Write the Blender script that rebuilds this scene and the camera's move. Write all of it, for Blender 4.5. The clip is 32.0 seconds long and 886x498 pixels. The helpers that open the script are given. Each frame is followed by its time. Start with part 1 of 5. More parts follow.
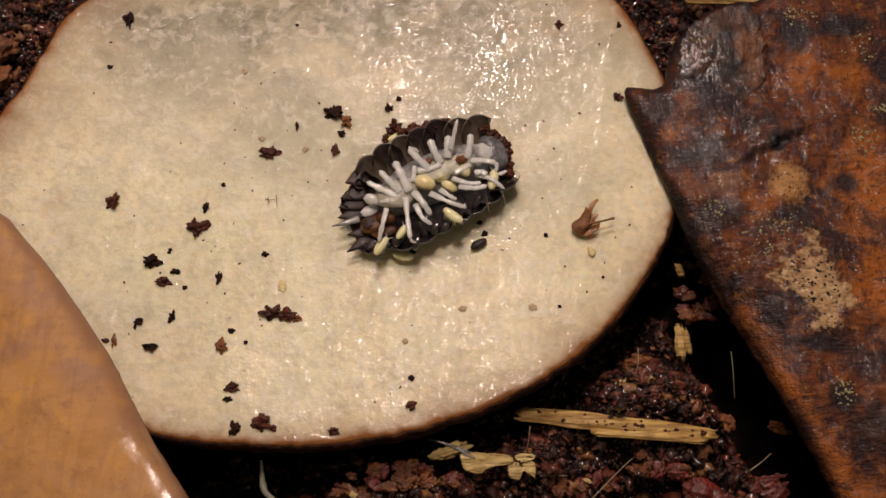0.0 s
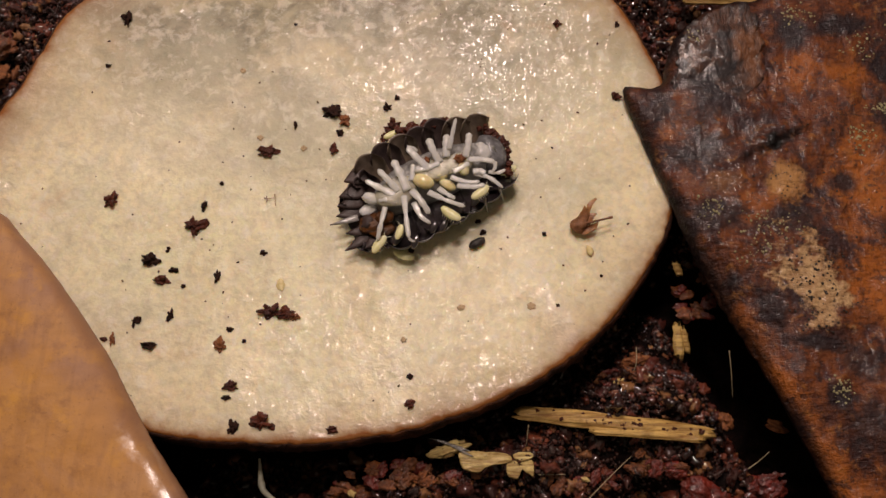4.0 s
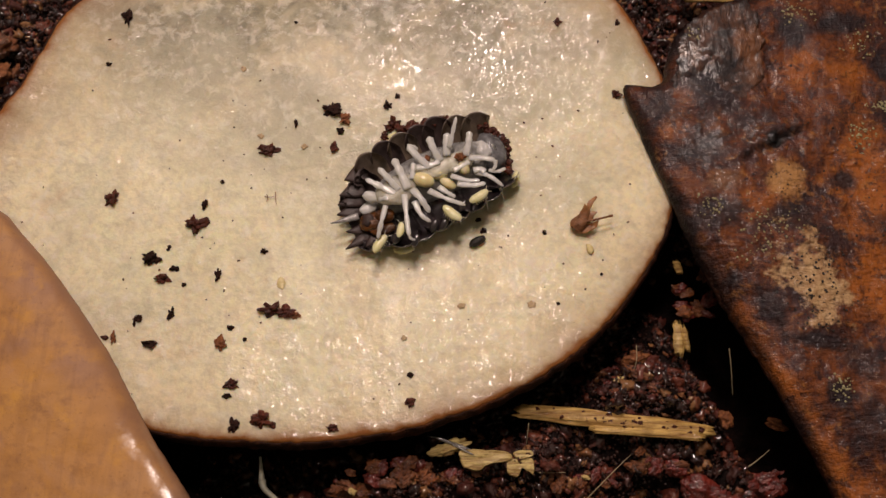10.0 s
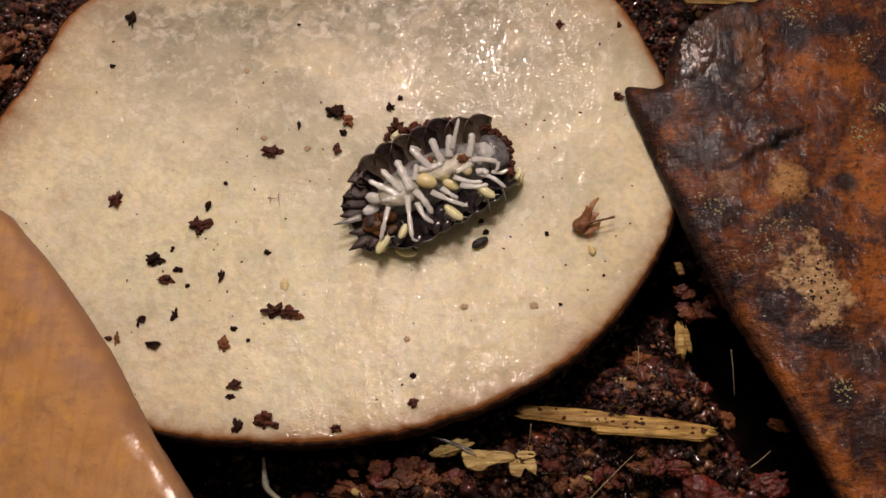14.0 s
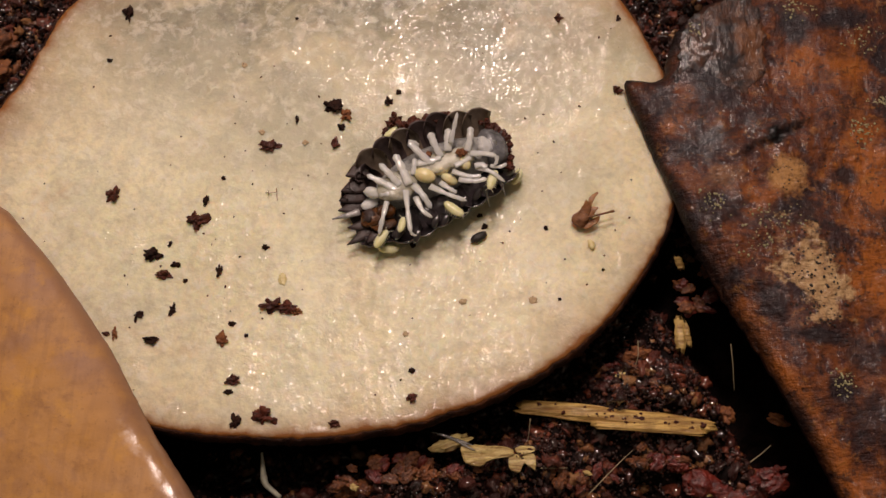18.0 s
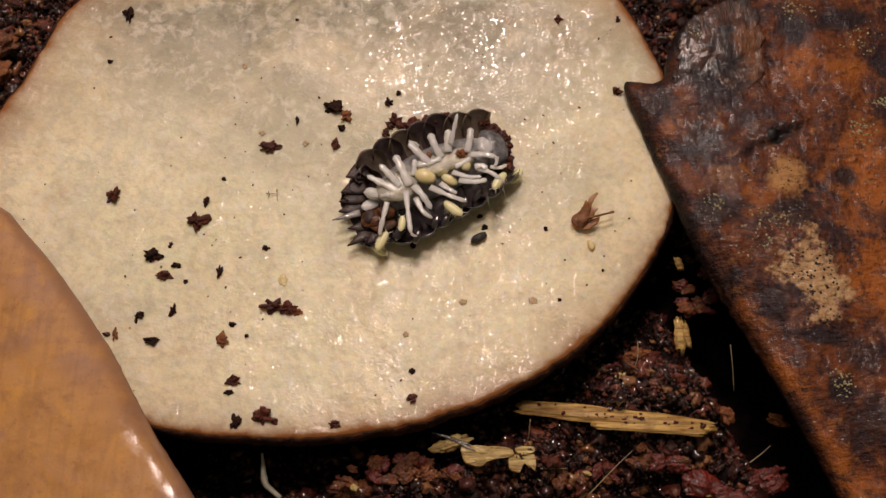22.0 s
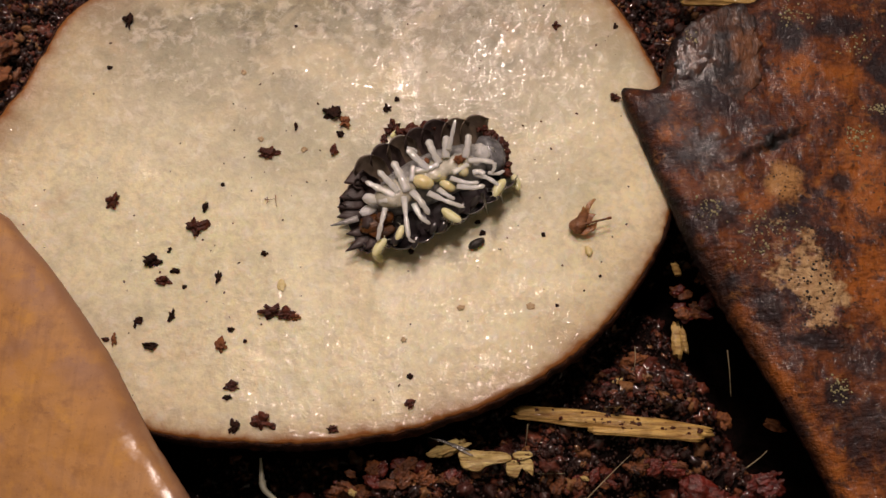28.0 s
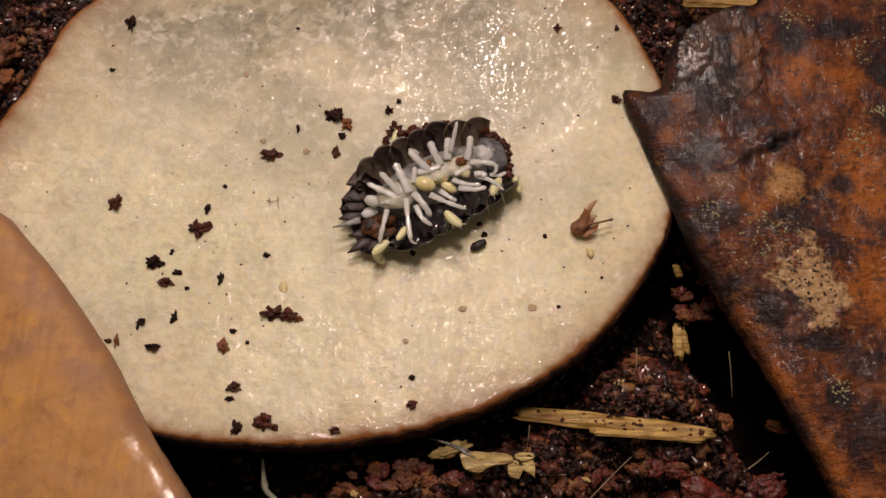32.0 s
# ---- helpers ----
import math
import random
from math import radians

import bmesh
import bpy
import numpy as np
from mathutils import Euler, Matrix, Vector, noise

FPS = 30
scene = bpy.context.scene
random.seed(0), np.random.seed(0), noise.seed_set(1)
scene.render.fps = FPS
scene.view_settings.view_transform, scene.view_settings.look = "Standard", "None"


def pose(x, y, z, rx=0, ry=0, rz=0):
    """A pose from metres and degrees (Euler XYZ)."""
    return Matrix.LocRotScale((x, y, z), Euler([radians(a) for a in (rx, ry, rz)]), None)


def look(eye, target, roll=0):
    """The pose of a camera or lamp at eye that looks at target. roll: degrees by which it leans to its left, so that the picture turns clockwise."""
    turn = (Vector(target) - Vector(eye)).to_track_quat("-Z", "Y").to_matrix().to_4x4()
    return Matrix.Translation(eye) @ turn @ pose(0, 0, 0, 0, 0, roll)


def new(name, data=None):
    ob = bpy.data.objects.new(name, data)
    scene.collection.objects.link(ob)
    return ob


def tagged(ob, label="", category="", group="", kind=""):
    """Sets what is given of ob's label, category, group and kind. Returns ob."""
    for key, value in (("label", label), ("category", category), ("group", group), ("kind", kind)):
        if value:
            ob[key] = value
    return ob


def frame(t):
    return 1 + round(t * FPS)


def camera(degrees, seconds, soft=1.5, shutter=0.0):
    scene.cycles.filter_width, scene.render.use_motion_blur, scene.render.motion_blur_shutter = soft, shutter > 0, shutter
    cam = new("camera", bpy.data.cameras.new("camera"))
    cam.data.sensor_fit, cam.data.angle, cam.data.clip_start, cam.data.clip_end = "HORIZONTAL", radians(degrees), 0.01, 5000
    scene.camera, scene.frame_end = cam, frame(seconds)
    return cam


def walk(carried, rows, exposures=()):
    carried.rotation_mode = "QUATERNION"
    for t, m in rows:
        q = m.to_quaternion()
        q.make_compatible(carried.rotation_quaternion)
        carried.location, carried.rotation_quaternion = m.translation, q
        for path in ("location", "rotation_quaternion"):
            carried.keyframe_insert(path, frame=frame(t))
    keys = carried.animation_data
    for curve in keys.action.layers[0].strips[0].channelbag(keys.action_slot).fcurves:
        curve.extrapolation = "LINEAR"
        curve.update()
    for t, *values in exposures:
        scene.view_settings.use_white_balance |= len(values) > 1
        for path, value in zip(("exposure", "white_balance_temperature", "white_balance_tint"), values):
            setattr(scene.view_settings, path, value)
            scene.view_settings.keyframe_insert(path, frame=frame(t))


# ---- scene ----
ZT = 7.0            # height of the slice's cut face, in millimetres
MM = 0.001


def cam_pose(x, y, z, rx, ry, rz):
    """A camera pose from millimetres and degrees."""
    return pose(x * MM, y * MM, z * MM, rx, ry, rz)


# ---------------------------------------------------------------- camera
cam = camera(45.0, 32.0, soft=1.5)
walk(cam, [
    (0, cam_pose(0.229, -34.898, 94.093, 21.963, 0.161, 0.021)),
    (0.5, cam_pose(-0.039, -35.269, 93.880, 22.152, -0.055, -0.040)),
    (1, cam_pose(0.086, -35.073, 93.865, 22.202, -0.064, -0.046)),
    (1.5, cam_pose(0.045, -34.782, 93.880, 21.896, -0.079, -0.074)),
    (2, cam_pose(-0.016, -34.889, 93.917, 21.846, -0.089, -0.055)),
    (2.5, cam_pose(0.128, -34.891, 94.009, 21.839, -0.003, -0.013)),
    (3, cam_pose(-0.144, -35.043, 94.037, 21.988, -0.139, -0.085)),
    (3.5, cam_pose(0.078, -35.254, 93.992, 22.110, -0.018, -0.019)),
    (5.5, cam_pose(0.000, -35.098, 94.234, 22.058, -0.031, -0.027)),
    (6, cam_pose(0.057, -35.130, 94.193, 22.085, -0.008, -0.013)),
    (6.5, cam_pose(0.037, -35.134, 94.202, 22.087, -0.018, -0.019)),
    (7, cam_pose(-0.057, -35.085, 94.327, 22.025, -0.027, -0.059)),
    (7.5, cam_pose(-0.159, -35.227, 94.232, 22.136, -0.094, -0.039)),
    (8, cam_pose(-0.141, -35.071, 94.312, 22.026, -0.041, -0.026)),
    (8.5, cam_pose(0.114, -35.178, 94.310, 22.054, 0.126, 0.020)),
    (9, cam_pose(0.020, -35.196, 94.170, 21.990, 0.012, -0.002)),
    (9.5, cam_pose(0.020, -35.196, 94.170, 21.990, 0.012, -0.002)),
    (10, cam_pose(0.144, -34.975, 94.230, 21.825, 0.049, -0.012)),
    (10.5, cam_pose(-0.160, -35.318, 93.990, 21.975, -0.115, -0.011)),
    (11, cam_pose(-0.077, -35.259, 93.981, 21.919, -0.077, 0.004)),
    (11.5, cam_pose(-0.070, -35.094, 94.025, 21.920, -0.059, -0.045)),
    (12, cam_pose(-0.195, -35.066, 94.185, 21.908, -0.062, -0.050)),
    (12.5, cam_pose(-0.172, -35.213, 94.340, 21.994, -0.009, -0.048)),
    (13, cam_pose(-0.059, -35.184, 94.289, 21.990, 0.037, -0.036)),
    (13.5, cam_pose(-0.187, -35.127, 94.351, 21.948, -0.022, -0.040)),
    (14, cam_pose(-0.085, -35.309, 94.415, 22.036, 0.048, -0.003)),
    (14.5, cam_pose(-0.120, -35.363, 94.337, 22.162, 0.011, -0.051)),
    (16.5, cam_pose(0.013, -35.306, 93.887, 21.803, 0.026, -0.073)),
    (17, cam_pose(-0.104, -35.147, 94.026, 21.662, -0.014, -0.075)),
    (17.5, cam_pose(-0.078, -35.255, 94.057, 21.740, 0.010, -0.077)),
    (18, cam_pose(0.011, -35.235, 94.090, 21.777, 0.069, -0.083)),
    (18.5, cam_pose(-0.024, -35.366, 94.079, 21.781, 0.046, -0.047)),
    (19, cam_pose(0.044, -35.543, 93.927, 21.926, 0.064, -0.056)),
    (19.5, cam_pose(-0.129, -35.136, 94.081, 21.680, -0.014, -0.112)),
    (20, cam_pose(-0.019, -35.259, 94.047, 21.718, 0.005, -0.088)),
    (20.5, cam_pose(-0.109, -35.652, 93.896, 21.945, -0.023, -0.082)),
    (21, cam_pose(0.067, -35.303, 94.082, 21.767, 0.067, -0.090)),
    (21.5, cam_pose(-0.100, -35.370, 94.119, 21.853, -0.016, -0.096)),
    (22, cam_pose(-0.103, -35.427, 94.176, 21.906, 0.010, -0.110)),
    (22.5, cam_pose(0.174, -35.436, 94.091, 21.921, 0.142, -0.068)),
    (23, cam_pose(-0.000, -35.443, 94.055, 21.907, 0.024, -0.095)),
    (23.5, cam_pose(-0.007, -35.400, 93.897, 21.804, 0.002, -0.045)),
    (24, cam_pose(0.034, -35.479, 94.060, 21.884, 0.043, -0.061)),
    (24.5, cam_pose(-0.017, -35.420, 94.103, 21.842, -0.017, -0.084)),
    (25, cam_pose(0.019, -35.309, 94.140, 21.789, 0.030, -0.055)),
    (25.5, cam_pose(-0.279, -35.404, 94.164, 21.856, -0.172, -0.135)),
    (27.5, cam_pose(0.121, -35.283, 94.462, 21.903, 0.030, -0.014)),
    (28, cam_pose(0.074, -35.398, 94.550, 22.104, -0.006, -0.075)),
    (28.5, cam_pose(-0.155, -35.652, 94.427, 22.295, -0.095, -0.154)),
    (29, cam_pose(-0.001, -35.491, 94.410, 22.076, -0.024, -0.096)),
    (29.5, cam_pose(-0.156, -35.640, 94.341, 22.258, -0.094, -0.121)),
    (30, cam_pose(-0.055, -35.486, 94.468, 22.088, -0.009, -0.102)),
    (30.5, cam_pose(-0.270, -35.450, 94.588, 22.075, -0.112, -0.124)),
    (31, cam_pose(-0.195, -35.574, 94.584, 22.204, -0.059, -0.121)),
    (31.5, cam_pose(-0.179, -35.495, 94.662, 22.119, -0.055, -0.076)),
    (32, cam_pose(0.023, -35.664, 94.643, 22.318, 0.059, -0.063)),
], exposures=[(0, 0.0), (32, 0.0)])

# ---------------------------------------------------------------- light
world = bpy.data.worlds.new("world")
scene.world = world
world.use_nodes = True
world.node_tree.nodes["Background"].inputs["Color"].default_value = (1.0, 0.80, 0.58, 1)
world.node_tree.nodes["Background"].inputs["Strength"].default_value = 0.10


def area_lamp(name, eye, target, size, watts, colour):
    data = bpy.data.lights.new(name, "AREA")
    data.shape, data.size, data.energy, data.color = "DISK", size * MM, watts, colour
    ob = new(name, data)
    ob.matrix_world = look([c * MM for c in eye], [c * MM for c in target])
    return ob


area_lamp("lamp_bulb", (8, 188, 272), (0, 0, 7), 50, 0.32, (1.0, 0.79, 0.71))
area_lamp("lamp_bulb", (-98, 166, 272), (0, 0, 7), 40, 0.13, (1.0, 0.79, 0.71))
area_lamp("lamp_bulb", (-12, 80, 300), (0, 0, 7), 56, 0.32, (1.0, 0.79, 0.71))


# ---------------------------------------------------------------- material kit
class Kit:
    """Small helper round one node material; all texture scales are per millimetre."""

    def __init__(self, name):
        self.m = bpy.data.materials.new(name)
        self.m.use_nodes = True
        self.t = self.m.node_tree
        self.b = self.t.nodes["Principled BSDF"]
        tc = self.t.nodes.new("ShaderNodeTexCoord")
        mp = self.t.nodes.new("ShaderNodeMapping")
        mp.inputs["Scale"].default_value = (1000, 1000, 1000)
        self.t.links.new(tc.outputs["Object"], mp.inputs["Vector"])
        self.vec = mp.outputs["Vector"]
        self.made = {}

    def node(self, kind, **sets):
        n = self.t.nodes.new(kind)
        for k, v in sets.items():
            n.inputs[k.replace("_", " ")].default_value = v
        return n

    def link(self, a, b):
        self.t.links.new(a, b)

    def stretch(self, sx, sy, sz, rz=0.0):
        n = self.node("ShaderNodeMapping")
        n.inputs["Scale"].default_value = (sx, sy, sz)
        n.inputs["Rotation"].default_value = (0, 0, radians(rz))
        self.link(self.vec, n.inputs["Vector"])
        return n.outputs["Vector"]

    def noise(self, scale, detail=4.0, rough=0.55, distort=0.0, vec=None):
        key = (scale, detail, rough, distort)
        if vec is None and key in self.made:
            return self.made[key]
        n = self.node("ShaderNodeTexNoise", Scale=scale, Detail=detail, Roughness=rough, Distortion=distort)
        self.link(vec or self.vec, n.inputs["Vector"])
        if vec is None:
            self.made[key] = n.outputs["Fac"]
        return n.outputs["Fac"]

    def cells(self, scale, feature="F1", out="Distance", vec=None, jitter=1.0):
        n = self.node("ShaderNodeTexVoronoi", Scale=scale, Randomness=jitter)
        n.feature = feature
        self.link(vec or self.vec, n.inputs["Vector"])
        return n.outputs[out]

    def beads(self, scale, vec=None):
        """Small domes side by side, highest at their middles, and a random share for each."""
        n = self.node("ShaderNodeTexVoronoi", Scale=scale)
        self.link(vec or self.vec, n.inputs["Vector"])
        sep = self.t.nodes.new("ShaderNodeSeparateColor")
        self.link(n.outputs["Color"], sep.inputs["Color"])
        return self.calc("SUBTRACT", 1.0, self.calc("MULTIPLY", n.outputs["Distance"], n.outputs["Distance"])), sep.outputs["Red"]

    def ramp(self, fac, *stops):
        n = self.node("ShaderNodeValToRGB")
        e = n.color_ramp.elements
        while len(e) < len(stops):
            e.new(0.5)
        for el, (p, c) in zip(e, stops):
            el.position = p
            el.color = (c, c, c, 1) if isinstance(c, (int, float)) else (*c, 1)
        self.link(fac, n.inputs["Fac"])
        return n.outputs["Color"]

    def mix(self, fac, a, b, mode="MIX"):
        n = self.t.nodes.new("ShaderNodeMix")
        n.data_type, n.blend_type = "RGBA", mode
        for sock, val in ((n.inputs[0], fac), (n.inputs[6], a), (n.inputs[7], b)):
            if isinstance(val, (int, float)):
                sock.default_value = val
            elif isinstance(val, tuple):
                sock.default_value = (*val, 1)
            else:
                self.link(val, sock)
        return n.outputs[2]

    def calc(self, op, a, b=0.0):
        n = self.t.nodes.new("ShaderNodeMath")
        n.operation = op
        for sock, val in zip(n.inputs, (a, b)):
            if isinstance(val, (int, float)):
                sock.default_value = val
            else:
                self.link(val, sock)
        return n.outputs[0]

    def spot(self, x, y, rx, ry, ragged=0.5, scale=0.4, soft=0.25, turn=0.0):
        """A ragged stain round (x, y) of half sizes rx and ry: 1 inside, 0 outside."""
        m = self.node("ShaderNodeMapping")
        m.vector_type = "TEXTURE"
        m.inputs["Location"].default_value = (x, y, 0)
        m.inputs["Rotation"].default_value = (0, 0, radians(turn))
        m.inputs["Scale"].default_value = (rx, ry, 1000)
        self.link(self.vec, m.inputs["Vector"])
        ln = self.t.nodes.new("ShaderNodeVectorMath")
        ln.operation = "LENGTH"
        self.link(m.outputs["Vector"], ln.inputs[0])
        n = self.calc("MULTIPLY", self.calc("SUBTRACT", self.noise(scale, 6, 0.65), 0.5), ragged * 4)
        d = self.calc("ADD", ln.outputs["Value"], n)
        return self.ramp(d, (max(0.0, 0.75 - soft), 1.0), (0.75 + soft, 0.0))

    def bump(self, *layers, film=None):
        """layers: (height, distance in millimetres, strength), each upon the last. film: layers of the wet film upon it, if it differs."""
        last = None
        for h, dist, strength in layers:
            n = self.node("ShaderNodeBump", Strength=strength, Distance=dist * MM)
            self.link(h, n.inputs["Height"])
            if last is not None:
                self.link(last, n.inputs["Normal"])
            last = n.outputs["Normal"]
        if film is not None:
            self.bump(*film)
        self.link(last, self.b.inputs["Normal"])
        if film is None:
            self.link(last, self.b.inputs["Coat Normal"])

    def random(self, island=False):
        if island:
            return self.t.nodes.new("ShaderNodeNewGeometry").outputs["Random Per Island"]
        return self.t.nodes.new("ShaderNodeObjectInfo").outputs["Random"]

    def done(self, colour, rough=0.5, spec=0.5, coat=0.0, coat_rough=0.1, sss=0.0, sss_mm=(0.6, 0.4, 0.2), coat_ior=1.5):
        b = self.b
        b.inputs["Coat IOR"].default_value = coat_ior
        for sock, val in ((b.inputs["Base Color"], colour), (b.inputs["Roughness"], rough), (b.inputs["Coat Weight"], coat)):
            if isinstance(val, (int, float)):
                sock.default_value = val
            elif isinstance(val, tuple):
                sock.default_value = (*val, 1)
            else:
                self.link(val, sock)
        b.inputs["Specular IOR Level"].default_value = spec
        b.inputs["Coat Roughness"].default_value = coat_rough
        b.inputs["Subsurface Weight"].default_value = sss
        b.inputs["Subsurface Radius"].default_value = sss_mm
        b.inputs["Subsurface Scale"].default_value = MM
        return self.m


def potato_flesh():
    k = Kit("potato_flesh")
    col = k.ramp(k.noise(0.06, 4, 0.6, 0.6), (0.30, (0.84, 0.78, 0.54)), (0.46, (0.93, 0.86, 0.60)), (0.66, (0.95, 0.85, 0.57)))
    # water-soaked grey zones, darkened further to offset the lamp's stronger far-side light, and yellower starchy ones
    grey = k.spot(-3, 20, 46, 20, 0.30, 0.10, 0.6)
    col = k.mix(k.calc("MULTIPLY", grey, 0.9), col, (0.145, 0.143, 0.108))
    col = k.mix(k.calc("MULTIPLY", k.spot(12, 17, 10, 8, 0.35, 0.12, 0.6), 0.7), col, (0.22, 0.205, 0.145))
    grey3 = k.spot(9, 2, 18, 9, 0.35, 0.12, 0.6)
    col = k.mix(k.calc("MULTIPLY", grey3, 0.8), col, (0.34, 0.34, 0.245))
    col = k.mix(k.calc("MULTIPLY", k.spot(-12, -6, 12, 8, 0.4, 0.12, 0.6), 0.45), col, (0.80, 0.76, 0.47))
    cloud = k.noise(0.24, 6, 0.68, 0.5)
    col = k.mix(k.ramp(cloud, (0.46, 0.0), (0.66, 0.5)), col, (0.60, 0.58, 0.43))
    col = k.mix(k.ramp(k.noise(0.13, 5, 0.6, 0.8), (0.50, 0.0), (0.66, 0.55)), col, (0.88, 0.77, 0.50))
    rust = k.ramp(k.noise(0.22, 5, 0.65), (0.58, 0.0), (0.76, 0.45))
    col = k.mix(rust, col, (0.62, 0.42, 0.24))
    grain = k.noise(1.7, 4, 0.6)
    col = k.mix(k.ramp(grain, (0.36, 0.30), (0.56, 0.0)), col, (0.52, 0.47, 0.33))
    starch = k.noise(0.9, 5, 0.65, 0.4)
    col = k.mix(k.ramp(starch, (0.50, 0.0), (0.64, 0.5)), col, (0.90, 0.86, 0.72))
    vessel = k.noise(0.45, 5, 0.7, 0.8)
    col = k.mix(k.ramp(vessel, (0.36, 0.35), (0.50, 0.0)), col, (0.52, 0.47, 0.33))
    at = k.t.nodes.new("ShaderNodeAttribute")
    at.attribute_name = "browning"
    edge = k.calc("MULTIPLY", at.outputs["Fac"], k.ramp(k.noise(0.5, 4, 0.6), (0.25, 0.5), (0.7, 1.0)))
    col = k.mix(edge, col, (0.28, 0.11, 0.03))
    # thin water film, thickest behind the woodlouse
    soaked = k.calc("ADD", k.calc("MULTIPLY", k.spot(9, 12, 17, 9, 0.3, 0.1, 0.5), 0.75), k.calc("ADD", k.calc("MULTIPLY", k.spot(8, -15, 14, 6, 0.4, 0.15, 0.5), 0.15), 0.55))
    wet = k.calc("MULTIPLY", k.ramp(k.noise(0.16, 5, 0.65), (0.34, 0.2), (0.54, 1.0)), soaked)
    dome, share = k.beads(2.2, k.stretch(1.0, 0.85, 1.0, 12))
    tiny = k.beads(4.2)[0]
    wet = k.calc("MULTIPLY", wet, k.ramp(share, (0.28, 0.15), (0.80, 0.85)))
    swell = k.noise(0.40, 4, 0.55)
    ripple = k.noise(0.9, 3, 0.55, 0.3)
    k.bump((swell, 0.22, 0.8), (ripple, 0.13, 0.8), (k.noise(1.9, 3, 0.5), 0.05, 0.8), (tiny, 0.010, 0.8),
           film=((swell, 0.10, 0.9), (ripple, 0.04, 0.9), (dome, 0.036, 1.0), (tiny, 0.006, 1.0)))
    return k.done(col, k.ramp(grain, (0.3, 0.45), (0.7, 0.60)), 0.15, wet, 0.05, 0.45, (1.0, 0.7, 0.38), coat_ior=1.6)


def potato_skin():
    k = Kit("potato_skin")
    col = k.ramp(k.noise(0.7, 7, 0.7), (0.30, (0.010, 0.004, 0.002)), (0.50, (0.036, 0.011, 0.004)), (0.64, (0.11, 0.034, 0.010)), (0.78, (0.28, 0.10, 0.028)))
    k.bump((k.noise(0.9, 6, 0.65), 0.6, 0.9), (k.noise(3.0, 5, 0.6), 0.2, 0.8))
    return k.done(col, 0.7, 0.25)


def leaf_tan():
    k = Kit("leaf_tan")
    col = k.ramp(k.noise(0.10, 4, 0.6, 0.5), (0.30, (0.36, 0.175, 0.064)), (0.48, (0.54, 0.265, 0.075)), (0.70, (0.50, 0.27, 0.115)))
    blotch = k.ramp(k.noise(0.45, 6, 0.7), (0.50, 0.0), (0.66, 0.55))
    col = k.mix(blotch, col, (0.28, 0.13, 0.055))
    mauve = k.ramp(k.noise(0.16, 4, 0.6, 0.4), (0.48, 0.0), (0.66, 0.65))
    col = k.mix(mauve, col, (0.40, 0.22, 0.14))
    gold = k.ramp(k.noise(0.3, 5, 0.65, 0.3), (0.52, 0.0), (0.68, 0.75))
    col = k.mix(gold, col, (0.64, 0.32, 0.060))
    veins = k.noise(1.0, 3, 0.6, 0.3, k.stretch(0.9, 0.12, 0.5, -58))
    col = k.mix(k.ramp(veins, (0.40, 0.22), (0.52, 0.0)), col, (0.27, 0.13, 0.06))
    speck = k.ramp(k.noise(3.0, 3, 0.7), (0.60, 0.0), (0.72, 0.4))
    col = k.mix(speck, col, (0.20, 0.09, 0.03))
    # greyer rolled margin
    at = k.t.nodes.new("ShaderNodeAttribute")
    at.attribute_name = "margin"
    col = k.mix(k.calc("MULTIPLY", at.outputs["Fac"], 0.7), col, (0.30, 0.165, 0.11))
    wet = k.calc("MULTIPLY", k.calc("MULTIPLY", k.spot(12, -2.8, 5.5, 7, 0.3, 0.2, 0.3), k.ramp(at.outputs["Fac"], (0.03, 0.0), (0.25, 1.0))), k.ramp(k.noise(0.55, 3, 0.6), (0.38, 0.35), (0.54, 1.0)))
    k.bump((k.noise(0.3, 3, 0.5), 0.25, 0.3), (k.noise(0.8, 3, 0.5), 0.10, 0.6), (k.noise(4.0, 4, 0.6), 0.04, 0.35), film=((k.noise(0.8, 3, 0.5), 0.10, 0.6),))
    return k.done(col, 0.55, 0.25, wet, 0.24, coat_ior=1.9)


